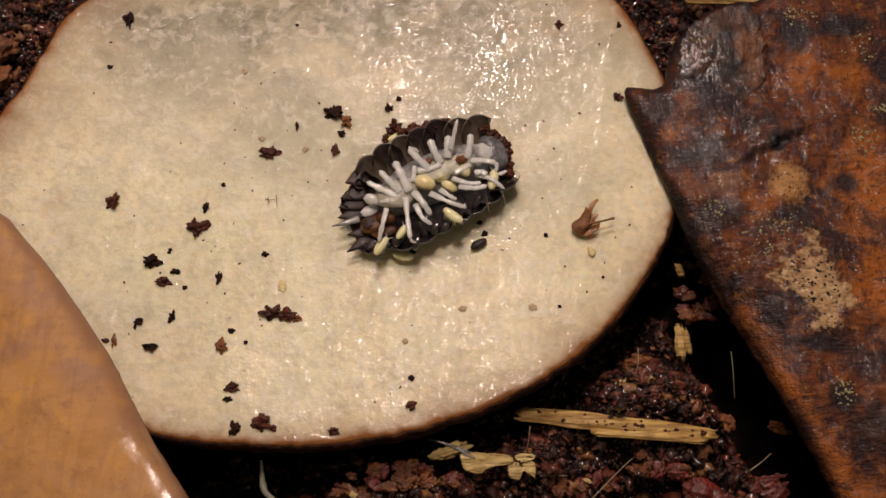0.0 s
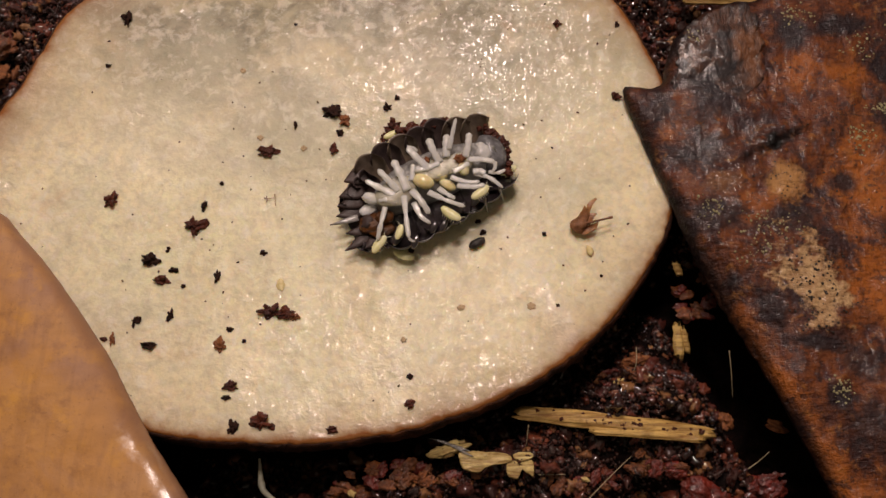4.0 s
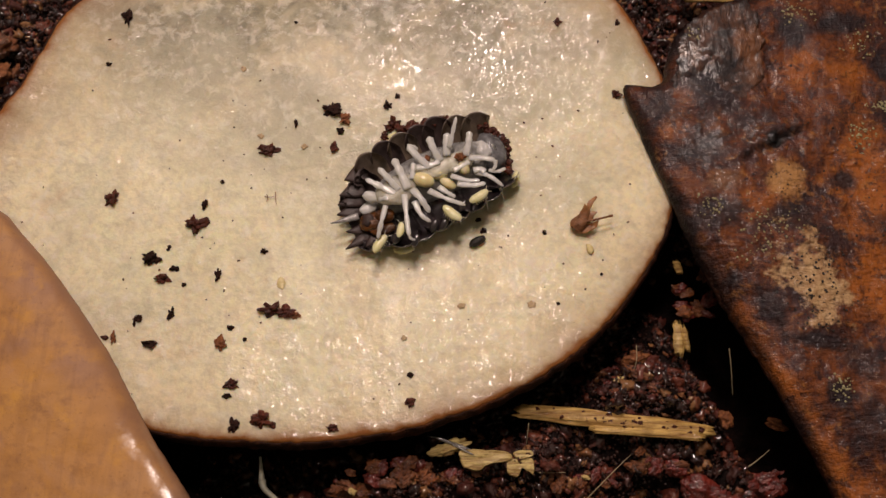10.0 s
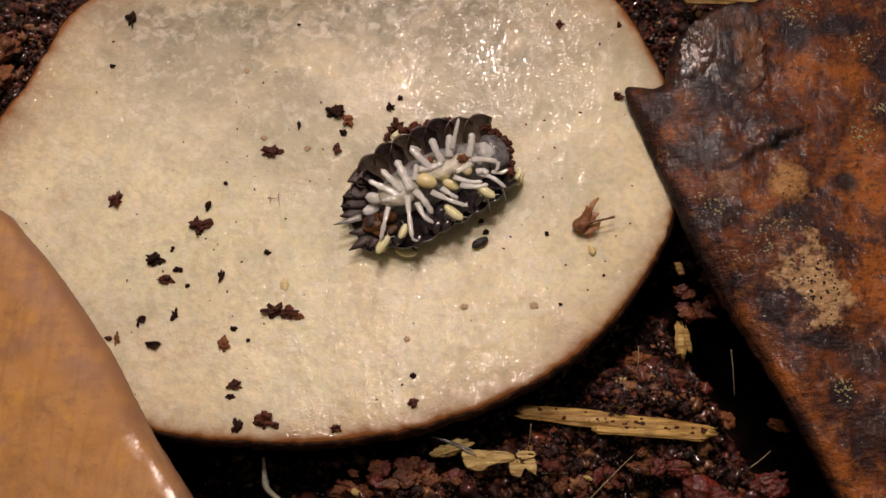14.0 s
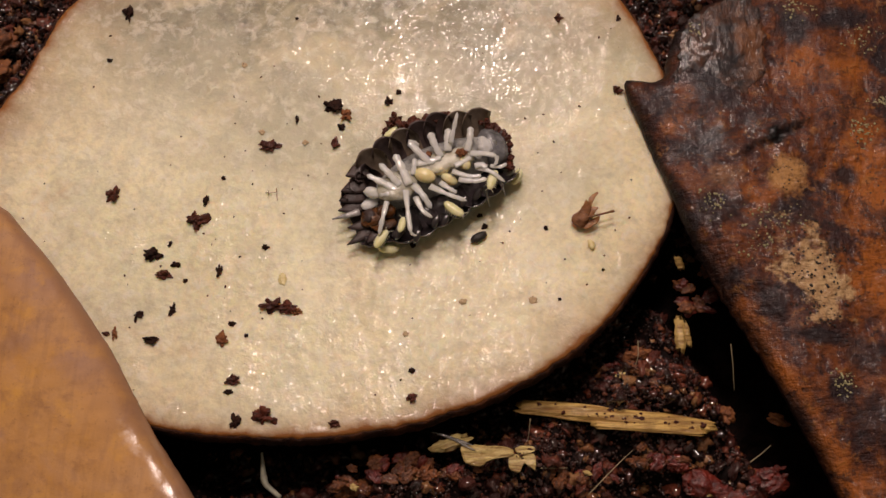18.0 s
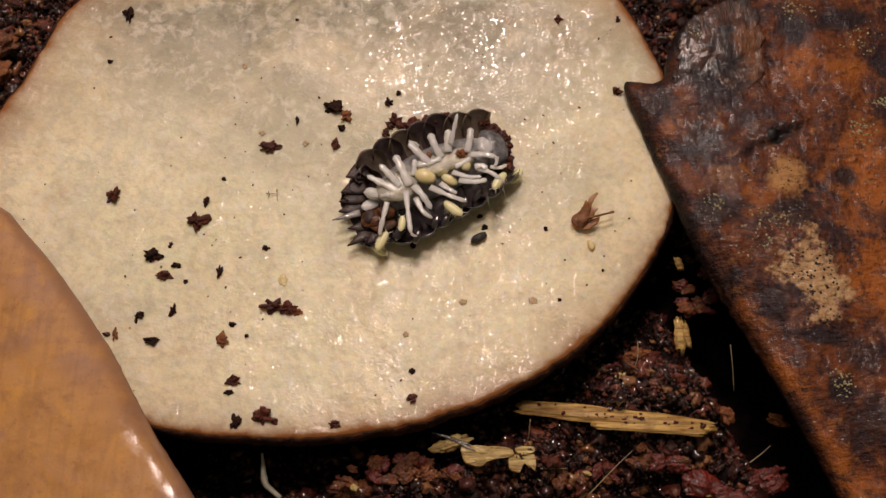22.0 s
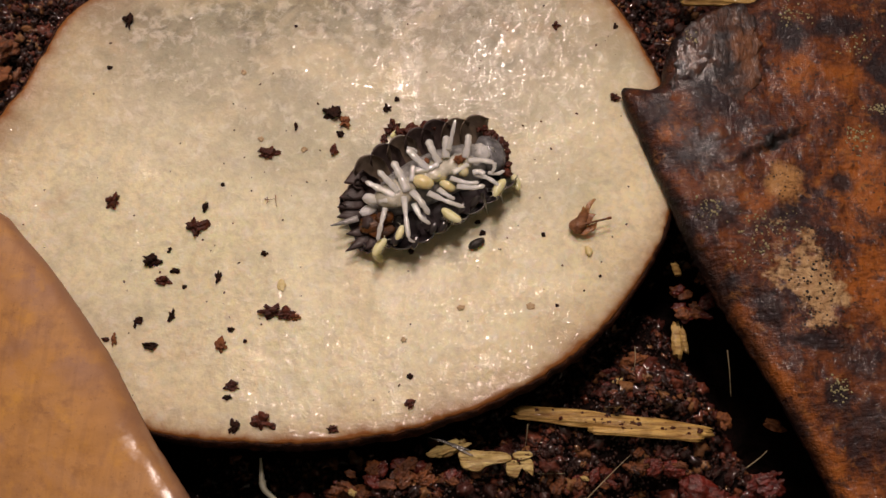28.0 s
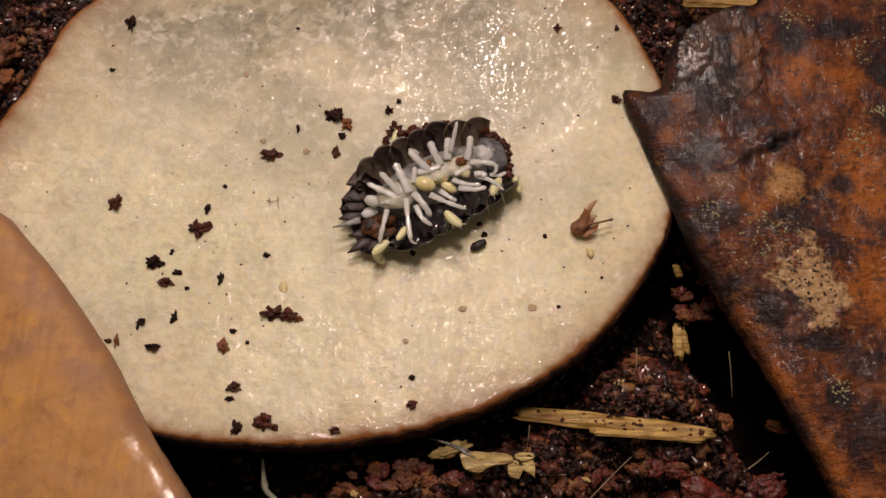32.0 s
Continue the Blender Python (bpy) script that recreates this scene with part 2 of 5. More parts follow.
def leaf_mottled():
    k = Kit("leaf_mottled")
    big = k.noise(0.15, 7, 0.68, 0.7)
    mid = k.noise(0.36, 7, 0.68, 0.5)
    col = k.ramp(mid, (0.34, (0.026, 0.011, 0.010)), (0.46, (0.100, 0.028, 0.011)), (0.53, (0.19, 0.055, 0.013)), (0.66, (0.060, 0.016, 0.011)))
    col = k.mix(k.ramp(big, (0.42, 0.9), (0.54, 0.0)), col, (0.026, 0.012, 0.014))
    # rust and orange fields
    for x, y, rx, ry, turn, share in (
            (-1.5, 16.3, 2.2, 2.6, 0, 0.8), (2.6, 16.0, 2.8, 2.4, 0, 0.75), (-6.4, 18.7, 1.6, 3.6, 8, 0.6), (-13.6, 11.0, 1.2, 1.6, 0, 0.6),
            (2.8, 5.0, 3.6, 7.0, 0, 0.9), (-7.0, 3.4, 2.6, 2.4, 0, 0.65), (2.6, -4.2, 3.6, 4.4, 0, 0.9), (-8.6, -8.4, 1.7, 4.4, 28, 0.65),
            (-6.2, -12.6, 1.6, 3.8, 25, 0.75), (-3.4, -18.6, 2.2, 3.4, 20, 0.8), (-2.2, -21.5, 3.0, 2.0, 0, 0.8)):
        col = k.mix(k.calc("MULTIPLY", k.spot(x, y, rx, ry, 0.55, 0.5, 0.35, turn), share), col, (0.38, 0.112, 0.016))
    col = k.mix(k.ramp(k.noise(0.9, 6, 0.68, 0.4), (0.56, 0.0), (0.68, 0.6)), col, (0.40, 0.17, 0.04))
    # blackened fields
    for x, y, rx, ry, turn, share in (
            (-1.8, 20.2, 2.2, 2.4, 0, 0.92), (2.9, 20.8, 3.0, 1.6, 0, 0.92), (6.2, 16.0, 1.8, 2.2, 0, 0.85), (-9.6, 15.2, 3.0, 3.2, 0, 0.85),
            (-14.6, 13.2, 2.2, 2.2, 0, 0.85), (-11.0, 8.8, 3.6, 2.0, 0, 0.75), (0.9, 5.4, 1.7, 1.3, 0, 0.92), (-10.2, 2.4, 3.4, 1.9, 10, 0.8)):
        col = k.mix(k.calc("MULTIPLY", k.spot(x, y, rx, ry, 0.45, 0.55, 0.25, turn), share), col, (0.012, 0.010, 0.014))
    for x, y, rx, ry, turn, share in (
            (-3.6, 2.0, 3.2, 1.6, 8, 0.75), (-6.3, -6.0, 1.2, 2.8, 30, 0.88), (-2.6, -9.2, 3.4, 0.9, -8, 0.92), (0.6, -10.8, 2.6, 2.0, 0, 0.75),
            (-9.3, -3.6, 0.9, 0.9, 0, 0.9), (-1.6, -13.6, 1.6, 1.7, 0, 0.92), (0.8, -16.4, 2.6, 3.0, 0, 0.75), (-12.8, 0.6, 1.3, 3.4, 20, 0.85),
            (-5.3, -15.2, 1.2, 2.0, 20, 0.6), (3.6, 1.0, 2.0, 1.4, 0, 0.6), (6.0, 11.0, 1.6, 3.0, 0, 0.6)):
        col = k.mix(k.calc("MULTIPLY", k.spot(x, y, rx, ry, 0.45, 0.55, 0.25, turn), share), col, (0.015, 0.010, 0.013))
    col = k.mix(k.ramp(k.noise(0.7, 8, 0.74, 0.5), (0.53, 0.0), (0.61, 0.72)), col, (0.016, 0.009, 0.011))
    # pale patches where the upper skin has gone
    pale = k.spot(-2.9, -3.9, 3.0, 5.2, 0.7, 0.38, 0.12, 24)
    tan = k.mix(k.ramp(k.noise(1.2, 5, 0.6), (0.35, 0.0), (0.7, 1.0)), (0.40, 0.23, 0.105), (0.62, 0.42, 0.21))
    tan = k.mix(k.ramp(k.noise(0.7, 8, 0.74, 0.5), (0.58, 0.0), (0.66, 0.6)), tan, (0.10, 0.055, 0.04))
    col = k.mix(pale, col, tan)
    col = k.mix(k.calc("MULTIPLY", k.spot(-4.0, 5.4, 1.9, 2.3, 0.5, 0.6, 0.25), 0.85), col, (0.52, 0.27, 0.095))
    col = k.mix(k.calc("MULTIPLY", k.spot(-9.2, 5.6, 2.2, 1.3, 0.5, 0.6, 0.3, 10), 0.55), col, (0.32, 0.15, 0.06))
    # the crease and its hole, their dark depth painted on as near-black colour
    col = k.mix(k.calc("MULTIPLY", k.spot(-4.4, 9.4, 4.4, 0.7, 0.8, 0.7, 0.35, 25), 0.85), col, (0.008, 0.006, 0.007))
    col = k.mix(k.spot(-4.6, 9.2, 1.0, 1.1, 0.4, 0.7, 0.25), col, (0.003, 0.003, 0.003))
    weave = k.noise(1.0, 4, 0.6, 0.4, k.stretch(2.6, 0.8, 1.5, 6))
    weave2 = k.noise(1.0, 3, 0.6, 0.4, k.stretch(0.9, 2.8, 1.5, -8))
    fine = k.calc("ADD", weave, weave2)
    col = k.mix(k.ramp(fine, (0.78, 0.5), (0.95, 0.0)), col, (0.030, 0.012, 0.010))
    at = k.t.nodes.new("ShaderNodeAttribute")
    at.attribute_name = "margin"
    col = k.mix(k.calc("MULTIPLY", at.outputs["Fac"], k.ramp(mid, (0.35, 1.0), (0.65, 0.8))), col, (0.008, 0.004, 0.004))
    wet = k.calc("ADD", k.calc("MULTIPLY", k.spot(-8, 11, 8, 10, 0.6, 0.3, 0.4), 0.22), 0.22)
    wet = k.calc("MULTIPLY", k.ramp(k.noise(0.35, 5, 0.65), (0.40, 0.25), (0.58, 1.0)), wet)
    lumps = k.noise(0.9, 5, 0.65)
    k.bump((big, 0.7, 0.5), (lumps, 0.45, 0.9), (fine, 0.22, 0.9),
           film=((big, 0.25, 0.5), (lumps, 0.13, 0.9), (fine, 0.04, 1.0), (k.beads(2.0)[0], 0.045, 1.0)))
    return k.done(col, k.ramp(mid, (0.35, 0.42), (0.7, 0.55)), 0.2, wet, 0.10, coat_ior=1.6)


def soil(name, island):
    k = Kit(name)
    n = k.noise(1.3, 5, 0.65)
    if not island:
        # bare ground: the shade of the gaps is put into a near-black colour
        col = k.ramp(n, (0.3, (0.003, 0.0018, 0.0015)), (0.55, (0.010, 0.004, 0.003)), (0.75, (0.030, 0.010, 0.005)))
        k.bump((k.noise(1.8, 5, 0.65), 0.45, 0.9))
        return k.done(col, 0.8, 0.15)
    col = k.ramp(n, (0.3, (0.014, 0.005, 0.004)), (0.55, (0.060, 0.015, 0.009)), (0.75, (0.15, 0.040, 0.017)))
    tone = k.ramp(k.random(True), (0.0, (0.008, 0.003, 0.003)), (0.36, (0.040, 0.010, 0.007)), (0.62, (0.12, 0.022, 0.012)),
                  (0.84, (0.26, 0.055, 0.018)), (0.96, (0.42, 0.19, 0.06)))
    col = k.mix(0.65, col, tone)
    k.bump((k.noise(1.8, 5, 0.65), 0.45, 0.9), (k.cells(3.0, "SMOOTH_F1"), 0.14, 0.8),
           film=((k.noise(0.9, 2, 0.5), 0.12, 0.6),))
    return k.done(col, k.ramp(n, (0.3, 0.40), (0.7, 0.6)), 0.3, 1.0, 0.05, coat_ior=1.8)


def plain(name, dark, light, scale=1.5, rough=0.5, coat=0.0, bump_mm=0.1, sss=0.0, sss_mm=(0.5, 0.35, 0.2), vary=False, coat_rough=0.12, spec=0.5):
    k = Kit(name)
    col = k.ramp(k.noise(scale, 5, 0.62), (0.30, dark), (0.70, light))
    if vary:
        col = k.mix(k.ramp(k.random(), (0.0, 0.45), (1.0, 0.0)), col, dark)
    k.bump((k.noise(scale * 2.5, 4, 0.6), bump_mm, 0.7))
    return k.done(col, rough, spec, coat, coat_rough, sss, sss_mm)


def fibrous(name, dark, light, turn=0.0):
    """Wood or straw with grain along x, turned by some degrees."""
    k = Kit(name)
    grain = k.noise(1.0, 5, 0.65, 0.3, k.stretch(0.22, 2.6, 2.6, turn))
    col = k.ramp(grain, (0.34, dark), (0.60, light))
    col = k.mix(k.ramp(k.noise(0.7, 5, 0.65), (0.50, 0.0), (0.66, 0.6)), col, tuple(0.55 * a + 0.2 * b for a, b in zip(dark, light)))
    k.bump((grain, 0.25, 0.9), (k.noise(1.6, 4, 0.6), 0.12, 0.6))
    return k.done(col, 0.45, 0.3, 0.7, 0.08)


def leaf_flap():
    k = Kit("leaf_flap")
    n = k.noise(0.28, 6, 0.66, 0.5)
    col = k.ramp(n, (0.36, (0.018, 0.017, 0.021)), (0.46, (0.042, 0.033, 0.033)), (0.55, (0.10, 0.043, 0.023)), (0.68, (0.024, 0.019, 0.022)))
    col = k.mix(k.calc("MULTIPLY", k.spot(-6.2, 18.6, 2.0, 4.4, 0.5, 0.5, 0.35, 8), 0.85), col, (0.19, 0.075, 0.028))
    bark = k.noise(1.0, 4, 0.6, 0.5, k.stretch(2.0, 0.7, 1.2, 12))
    col = k.mix(k.ramp(bark, (0.36, 0.75), (0.55, 0.0)), col, (0.014, 0.010, 0.010))
    k.bump((n, 0.6, 0.6), (bark, 0.45, 0.9), film=((n, 0.15, 0.6), (bark, 0.09, 0.9), (k.beads(2.0, k.stretch(1.4, 0.7, 1.0, 12))[0], 0.03, 1.0)))
    wet = k.calc("ADD", k.calc("MULTIPLY", k.spot(-10.9, 17.6, 2.6, 4.4, 0.5, 0.5, 0.35, 10), 0.55), 0.15)
    return k.done(col, 0.45, 0.2, wet, 0.12, coat_ior=1.6)


M_FLAP = leaf_flap()
M_FLESH, M_SKIN = potato_flesh(), potato_skin()
M_TAN, M_MOT = leaf_tan(), leaf_mottled()
M_SOIL, M_CRUMBS = soil("shaded_soil", False), soil("wet_soil_crumbs", True)
M_CRUMB = {
    "dark": plain("crumb_black", (0.010, 0.004, 0.003), (0.050, 0.017, 0.009), 2.5, 0.7, 0.0, 0.25, vary=True, spec=0.2),
    "brown": plain("crumb_brown", (0.016, 0.004, 0.003), (0.18, 0.036, 0.012), 1.6, 0.5, 0.25, 0.25, vary=True, spec=0.3),
    "orange": plain("crumb_orange", (0.11, 0.030, 0.010), (0.34, 0.12, 0.03), 2.5, 0.6, 0.1, 0.25),
    "tan": plain("crumb_tan", (0.40, 0.27, 0.13), (0.60, 0.44, 0.25), 2.5, 0.5, 0.1, 0.1),
    "yellow": plain("crumb_yellow", (0.62, 0.48, 0.17), (0.82, 0.70, 0.36), 2.0, 0.45, 0.2, 0.1),
}
M_STRAW = fibrous("straw", (0.24, 0.11, 0.022), (0.70, 0.46, 0.14), 6)
M_STRAW_UP = fibrous("straw_upright", (0.24, 0.11, 0.022), (0.72, 0.50, 0.16), 80)
M_CHIP = fibrous("wood_chip", (0.24, 0.12, 0.03), (0.74, 0.58, 0.22), -10)
M_BARK = plain("bark", (0.030, 0.009, 0.004), (0.42, 0.13, 0.030), 1.6, 0.5, 0.9, 0.4, coat_rough=0.07, vary=True)
M_REDBARK = plain("red_bark", (0.020, 0.005, 0.004), (0.26, 0.030, 0.014), 0.9, 0.4, 0.9, 0.4, coat_rough=0.07)
M_FIBRE = plain("root_fibre", (0.28, 0.22, 0.12), (0.45, 0.36, 0.22), 2.0, 0.4)
M_SLIVER = plain("grey_sliver", (0.16, 0.15, 0.14), (0.38, 0.36, 0.33), 1.5, 0.2, 0.6, 0.05)
M_SLIVER.node_tree.nodes["Principled BSDF"].inputs["Alpha"].default_value = 0.55
M_WISP = plain("pale_shoot", (0.36, 0.36, 0.28), (0.62, 0.60, 0.46), 1.5, 0.35, 0.2, 0.05, 0.2)
M_HUSK = plain("husk", (0.10, 0.032, 0.010), (0.34, 0.15, 0.06), 1.6, 0.5, 0.1, 0.2)
M_PETAL = plain("husk_petal", (0.16, 0.060, 0.020), (0.42, 0.20, 0.085), 1.2, 0.4, 0.2, 0.1, 0.3)
M_LOBE = plain("tail_lobe_shell", (0.016, 0.011, 0.011), (0.075, 0.048, 0.042), 0.8, 0.5, 0.1, 0.08, spec=0.25)
# light by side is in these colours: upper plates lightened, lower ones darkened
M_PLATE_UP = plain("back_plate_dull_lightened", (0.028, 0.019, 0.020), (0.12, 0.080, 0.072), 0.7, 0.45, 0.15, 0.08, vary=True, spec=0.3)
M_PLATE = plain("back_plate_wet_darkened", (0.014, 0.010, 0.013), (0.050, 0.036, 0.040), 0.8, 0.30, 1.0, 0.04, coat_rough=0.08, vary=True)
M_PLATE.node_tree.nodes["Principled BSDF"].inputs["Coat IOR"].default_value = 1.8
M_PLATE_RIM = plain("back_plate_brown", (0.075, 0.052, 0.038), (0.24, 0.18, 0.125), 0.6, 0.36, 0.35, 0.08)
M_HEAD = plain("head_shell", (0.05, 0.048, 0.05), (0.26, 0.26, 0.27), 1.2, 0.25, 0.5, 0.06)
M_BELLY = plain("belly", (0.45, 0.45, 0.44), (0.80, 0.79, 0.76), 0.9, 0.25, 0.7, 0.15, 0.3, (0.5, 0.45, 0.35))
M_LEG = plain("pale_leg", (0.80, 0.78, 0.68), (0.97, 0.96, 0.91), 0.9, 0.18, 1.0, 0.05, 0.4, (0.9, 0.8, 0.6), coat_rough=0.06)
M_LEG.node_tree.nodes["Principled BSDF"].inputs["Coat IOR"].default_value = 1.7
M_LEG.node_tree.nodes["Principled BSDF"].inputs["Alpha"].default_value = 0.78
M_MEMBRANE = plain("brood_membrane", (0.62, 0.58, 0.42), (0.90, 0.86, 0.72), 0.8, 0.2, 1.0, 0.15, 0.4, (0.8, 0.7, 0.5), coat_rough=0.06)
M_MEMBRANE.node_tree.nodes["Principled BSDF"].inputs["Alpha"].default_value = 0.62
M_SPINE = plain("tail_spine_shell", (0.10, 0.09, 0.09), (0.50, 0.48, 0.46), 1.2, 0.2, 1.0, 0.05, coat_rough=0.05)
M_AMBER = plain("amber_flap", (0.005, 0.003, 0.002), (0.19, 0.060, 0.006), 0.9, 0.3, 0.6, 0.3, coat_rough=0.06)
M_AMBER.node_tree.nodes["Principled BSDF"].inputs["Alpha"].default_value = 0.95
M_EGG = plain("yolk", (0.78, 0.62, 0.24), (0.93, 0.87, 0.58), 0.7, 0.22, 0.8, 0.04, 0.4, (0.8, 0.6, 0.3))
M_MANCA = plain("young_shell", (0.72, 0.68, 0.30), (0.90, 0.87, 0.58), 1.6, 0.28, 0.7, 0.04, 0.4, (0.5, 0.45, 0.25))
M_MANCA_LEG = plain("young_leg", (0.62, 0.58, 0.40), (0.80, 0.76, 0.60), 2.2, 0.3, 0.3, 0.02, 0.2)
M_PIT = plain("fungus_dot", (0.010, 0.008, 0.006), (0.030, 0.022, 0.018), 3.0, 0.4)
M_LICHEN = plain("lichen", (0.22, 0.19, 0.08), (0.50, 0.46, 0.26), 2.5, 0.7, 0.0, 0.15)
M_GRAIN = plain("wet_grain", (0.012, 0.004, 0.003), (0.060, 0.016, 0.008), 0.8, 0.4, 1.0, 0.02, coat_rough=0.06)
M_GRAIN.node_tree.nodes["Principled BSDF"].inputs["Coat IOR"].default_value = 1.8
M_WALL = plain("dark_plastic", (0.028, 0.024, 0.020), (0.045, 0.038, 0.032), 0.05, 0.4)


# ---------------------------------------------------------------- mesh kit
def thing(name, x, y, z, label, category, group="", turn=0.0):
    ob = new(name)
    ob.empty_display_size = MM
    ob.matrix_basis = pose(x * MM, y * MM, z * MM, 0, 0, turn)
    return tagged(ob, label, category, group)


def mesh_of(name, bm, material, smooth=True):
    """A mesh from a bmesh that was built in millimetres."""
    bmesh.ops.scale(bm, vec=(MM, MM, MM), verts=bm.verts)
    bmesh.ops.recalc_face_normals(bm, faces=bm.faces)
    me = bpy.data.meshes.new(name)
    bm.to_mesh(me)
    bm.free()
    me.materials.append(material)
    if smooth:
        me.polygons.foreach_set("use_smooth", [True] * len(me.polygons))
    return me


def part(name, bm, material, parent=None, label="", smooth=True):
    ob = new(name, mesh_of(name, bm, material, smooth))
    ob.parent = parent
    return tagged(ob, label)


def fbm(x, y, z=0.0, octaves=4):
    v, a, f = 0.0, 1.0, 1.0
    for _ in range(octaves):
        v += a * noise.noise((x * f, y * f, z * f))
        a *= 0.5
        f *= 2.07
    return v


def closed_curve(points, steps=14):
    """A smooth closed line through the points of an outline."""
    n, line = len(points), []
    for i in range(n):
        p0, p1, p2, p3 = (Vector(points[(i + j) % n]) for j in (-1, 0, 1, 2))
        for s in range(steps):
            k = s / steps
            line.append(0.5 * (2 * p1 + (p2 - p0) * k + (2 * p0 - 5 * p1 + 4 * p2 - p3) * k * k + (3 * p1 - p0 - 3 * p2 + p3) * k ** 3))
    return line


def reach(points, centre, segs, ragged=0.0, seed=0.0):
    """How far the outline lies from its centre, in segs directions."""
    line = [p - Vector(centre) for p in closed_curve(points)]
    a = np.array([math.atan2(p.y, p.x) for p in line])
    r = np.array([p.length for p in line])
    o = np.argsort(a)
    at = np.linspace(-math.pi, math.pi, segs, endpoint=False)
    out = np.interp(at, a[o], r[o], period=2 * math.pi)
    return [(t, q + ragged * fbm(q * math.cos(t) * 0.9, q * math.sin(t) * 0.9, seed)) for t, q in zip(at, out)]


def rings_mesh(rim, profile, height, lid=True, sharp=()):
    """Rings round the origin: profile rows are (share of the reach, added reach, depth); height(x, y) is added."""
    bm = bmesh.new()
    rows = []
    for share, add, depth in profile:
        row = []
        for t, r in rim:
            q = r * share + add
            x, y = q * math.cos(t), q * math.sin(t)
            row.append(bm.verts.new((x, y, height(x, y) - depth)))
        rows.append(row)
    n = len(rim)
    for a, b in zip(rows, rows[1:]):
        for i in range(n):
            bm.faces.new((a[i], a[(i + 1) % n], b[(i + 1) % n], b[i]))
    if lid:
        bm.faces.new(rows[0])
    bm.faces.new(list(reversed(rows[-1])))
    for j in sharp:
        for i in range(n):
            bm.edges.get((rows[j][i], rows[j][(i + 1) % n])).smooth = False
    return bm


def tube(bm, points, radii, segs=8, flat=1.0, caps=True):
    """A round limb along points, with its own radius at each of them."""
    pts = [Vector(p) for p in points]
    rows = []
    for i, p in enumerate(pts):
        d = (pts[min(i + 1, len(pts) - 1)] - pts[max(i - 1, 0)]).normalized()
        side = d.cross(Vector((0, 0, 1)))
        side = side.normalized() if side.length > 1e-4 else Vector((1, 0, 0))
        up = side.cross(d)
        rows.append([bm.verts.new(p + (side * math.cos(a) + up * math.sin(a) * flat) * radii[i])
                     for a in (2 * math.pi * s / segs for s in range(segs))])
    for a, b in zip(rows, rows[1:]):
        for s in range(segs):
            bm.faces.new((a[s], a[(s + 1) % segs], b[(s + 1) % segs], b[s]))
    if caps:
        bm.faces.new(rows[0])
        bm.faces.new(list(reversed(rows[-1])))
    return bm


def smooth_line(points, n):
    """n + 1 points along a smooth open line through the given ones."""
    pts = [Vector(p) for p in points]
    ext = [2 * pts[0] - pts[1]] + pts + [2 * pts[-1] - pts[-2]]
    out = []
    for j in range(n + 1):
        u = j / n * (len(pts) - 1)
        i = min(int(u), len(pts) - 2)
        k = u - i
        p0, p1, p2, p3 = ext[i:i + 4]
        out.append(0.5 * (2 * p1 + (p2 - p0) * k + (2 * p0 - 5 * p1 + 4 * p2 - p3) * k * k + (3 * p1 - p0 - 3 * p2 + p3) * k ** 3))
    return out


def lump(seed, sx, sy, sz, rough=0.45, level=2, freq=1.3, octaves=3):
    """A ragged lump of half sizes sx, sy, sz."""
    bm = bmesh.new()
    bmesh.ops.create_icosphere(bm, subdivisions=level, radius=1.0)
    for v in bm.verts:
        p = v.co.copy()
        f = max(0.22, 1.0 + rough * fbm(p.x * freq + seed * 7.1, p.y * freq - seed * 3.3, p.z * freq + seed, octaves))
        v.co = Vector((p.x * sx * f, p.y * sy * f, p.z * sz * f))
    return bm


# ---------------------------------------------------------------- soil and enclosure
SLICE_C = (-8.94, 6.04)
SLICE_EDGE = [
    (-35.0, 26.1), (-37.7, 21.3), (-39.4, 16.9), (-41.1, 13.8), (-42.9, 8.9), (-42.5, 3.3),
    (-38.3, -4.2), (-33.5, -10.2), (-28.8, -14.1), (-23.4, -16.2), (-17.8, -16.9), (-12.2, -17.1),
    (-6.2, -16.6), (-0.2, -15.2), (5.5, -13.0), (10.3, -10.2), (14.3, -6.6), (18.1, -1.5),
    (20.4, 3.3), (21.2, 6.7), (21.6, 11.3), (20.5, 17.8), (19.2, 21.5), (16.8, 26.1),
    (12.0, 30.7), (3.7, 34.1), (-10.4, 35.5), (-24.4, 33.5),
]
SLICE_RIM = reach(SLICE_EDGE, SLICE_C, 180)
RIM_A, RIM_R = [np.array(q) for q in zip(*SLICE_RIM)]


def beyond_slice(x, y):
    """How far a place lies outside the slice."""
    dx, dy = x - SLICE_C[0], y - SLICE_C[1]
    i = int((math.atan2(dy, dx) + math.pi) / (2 * math.pi) * 180) % 180
    return math.hypot(dx, dy) - RIM_R[i]


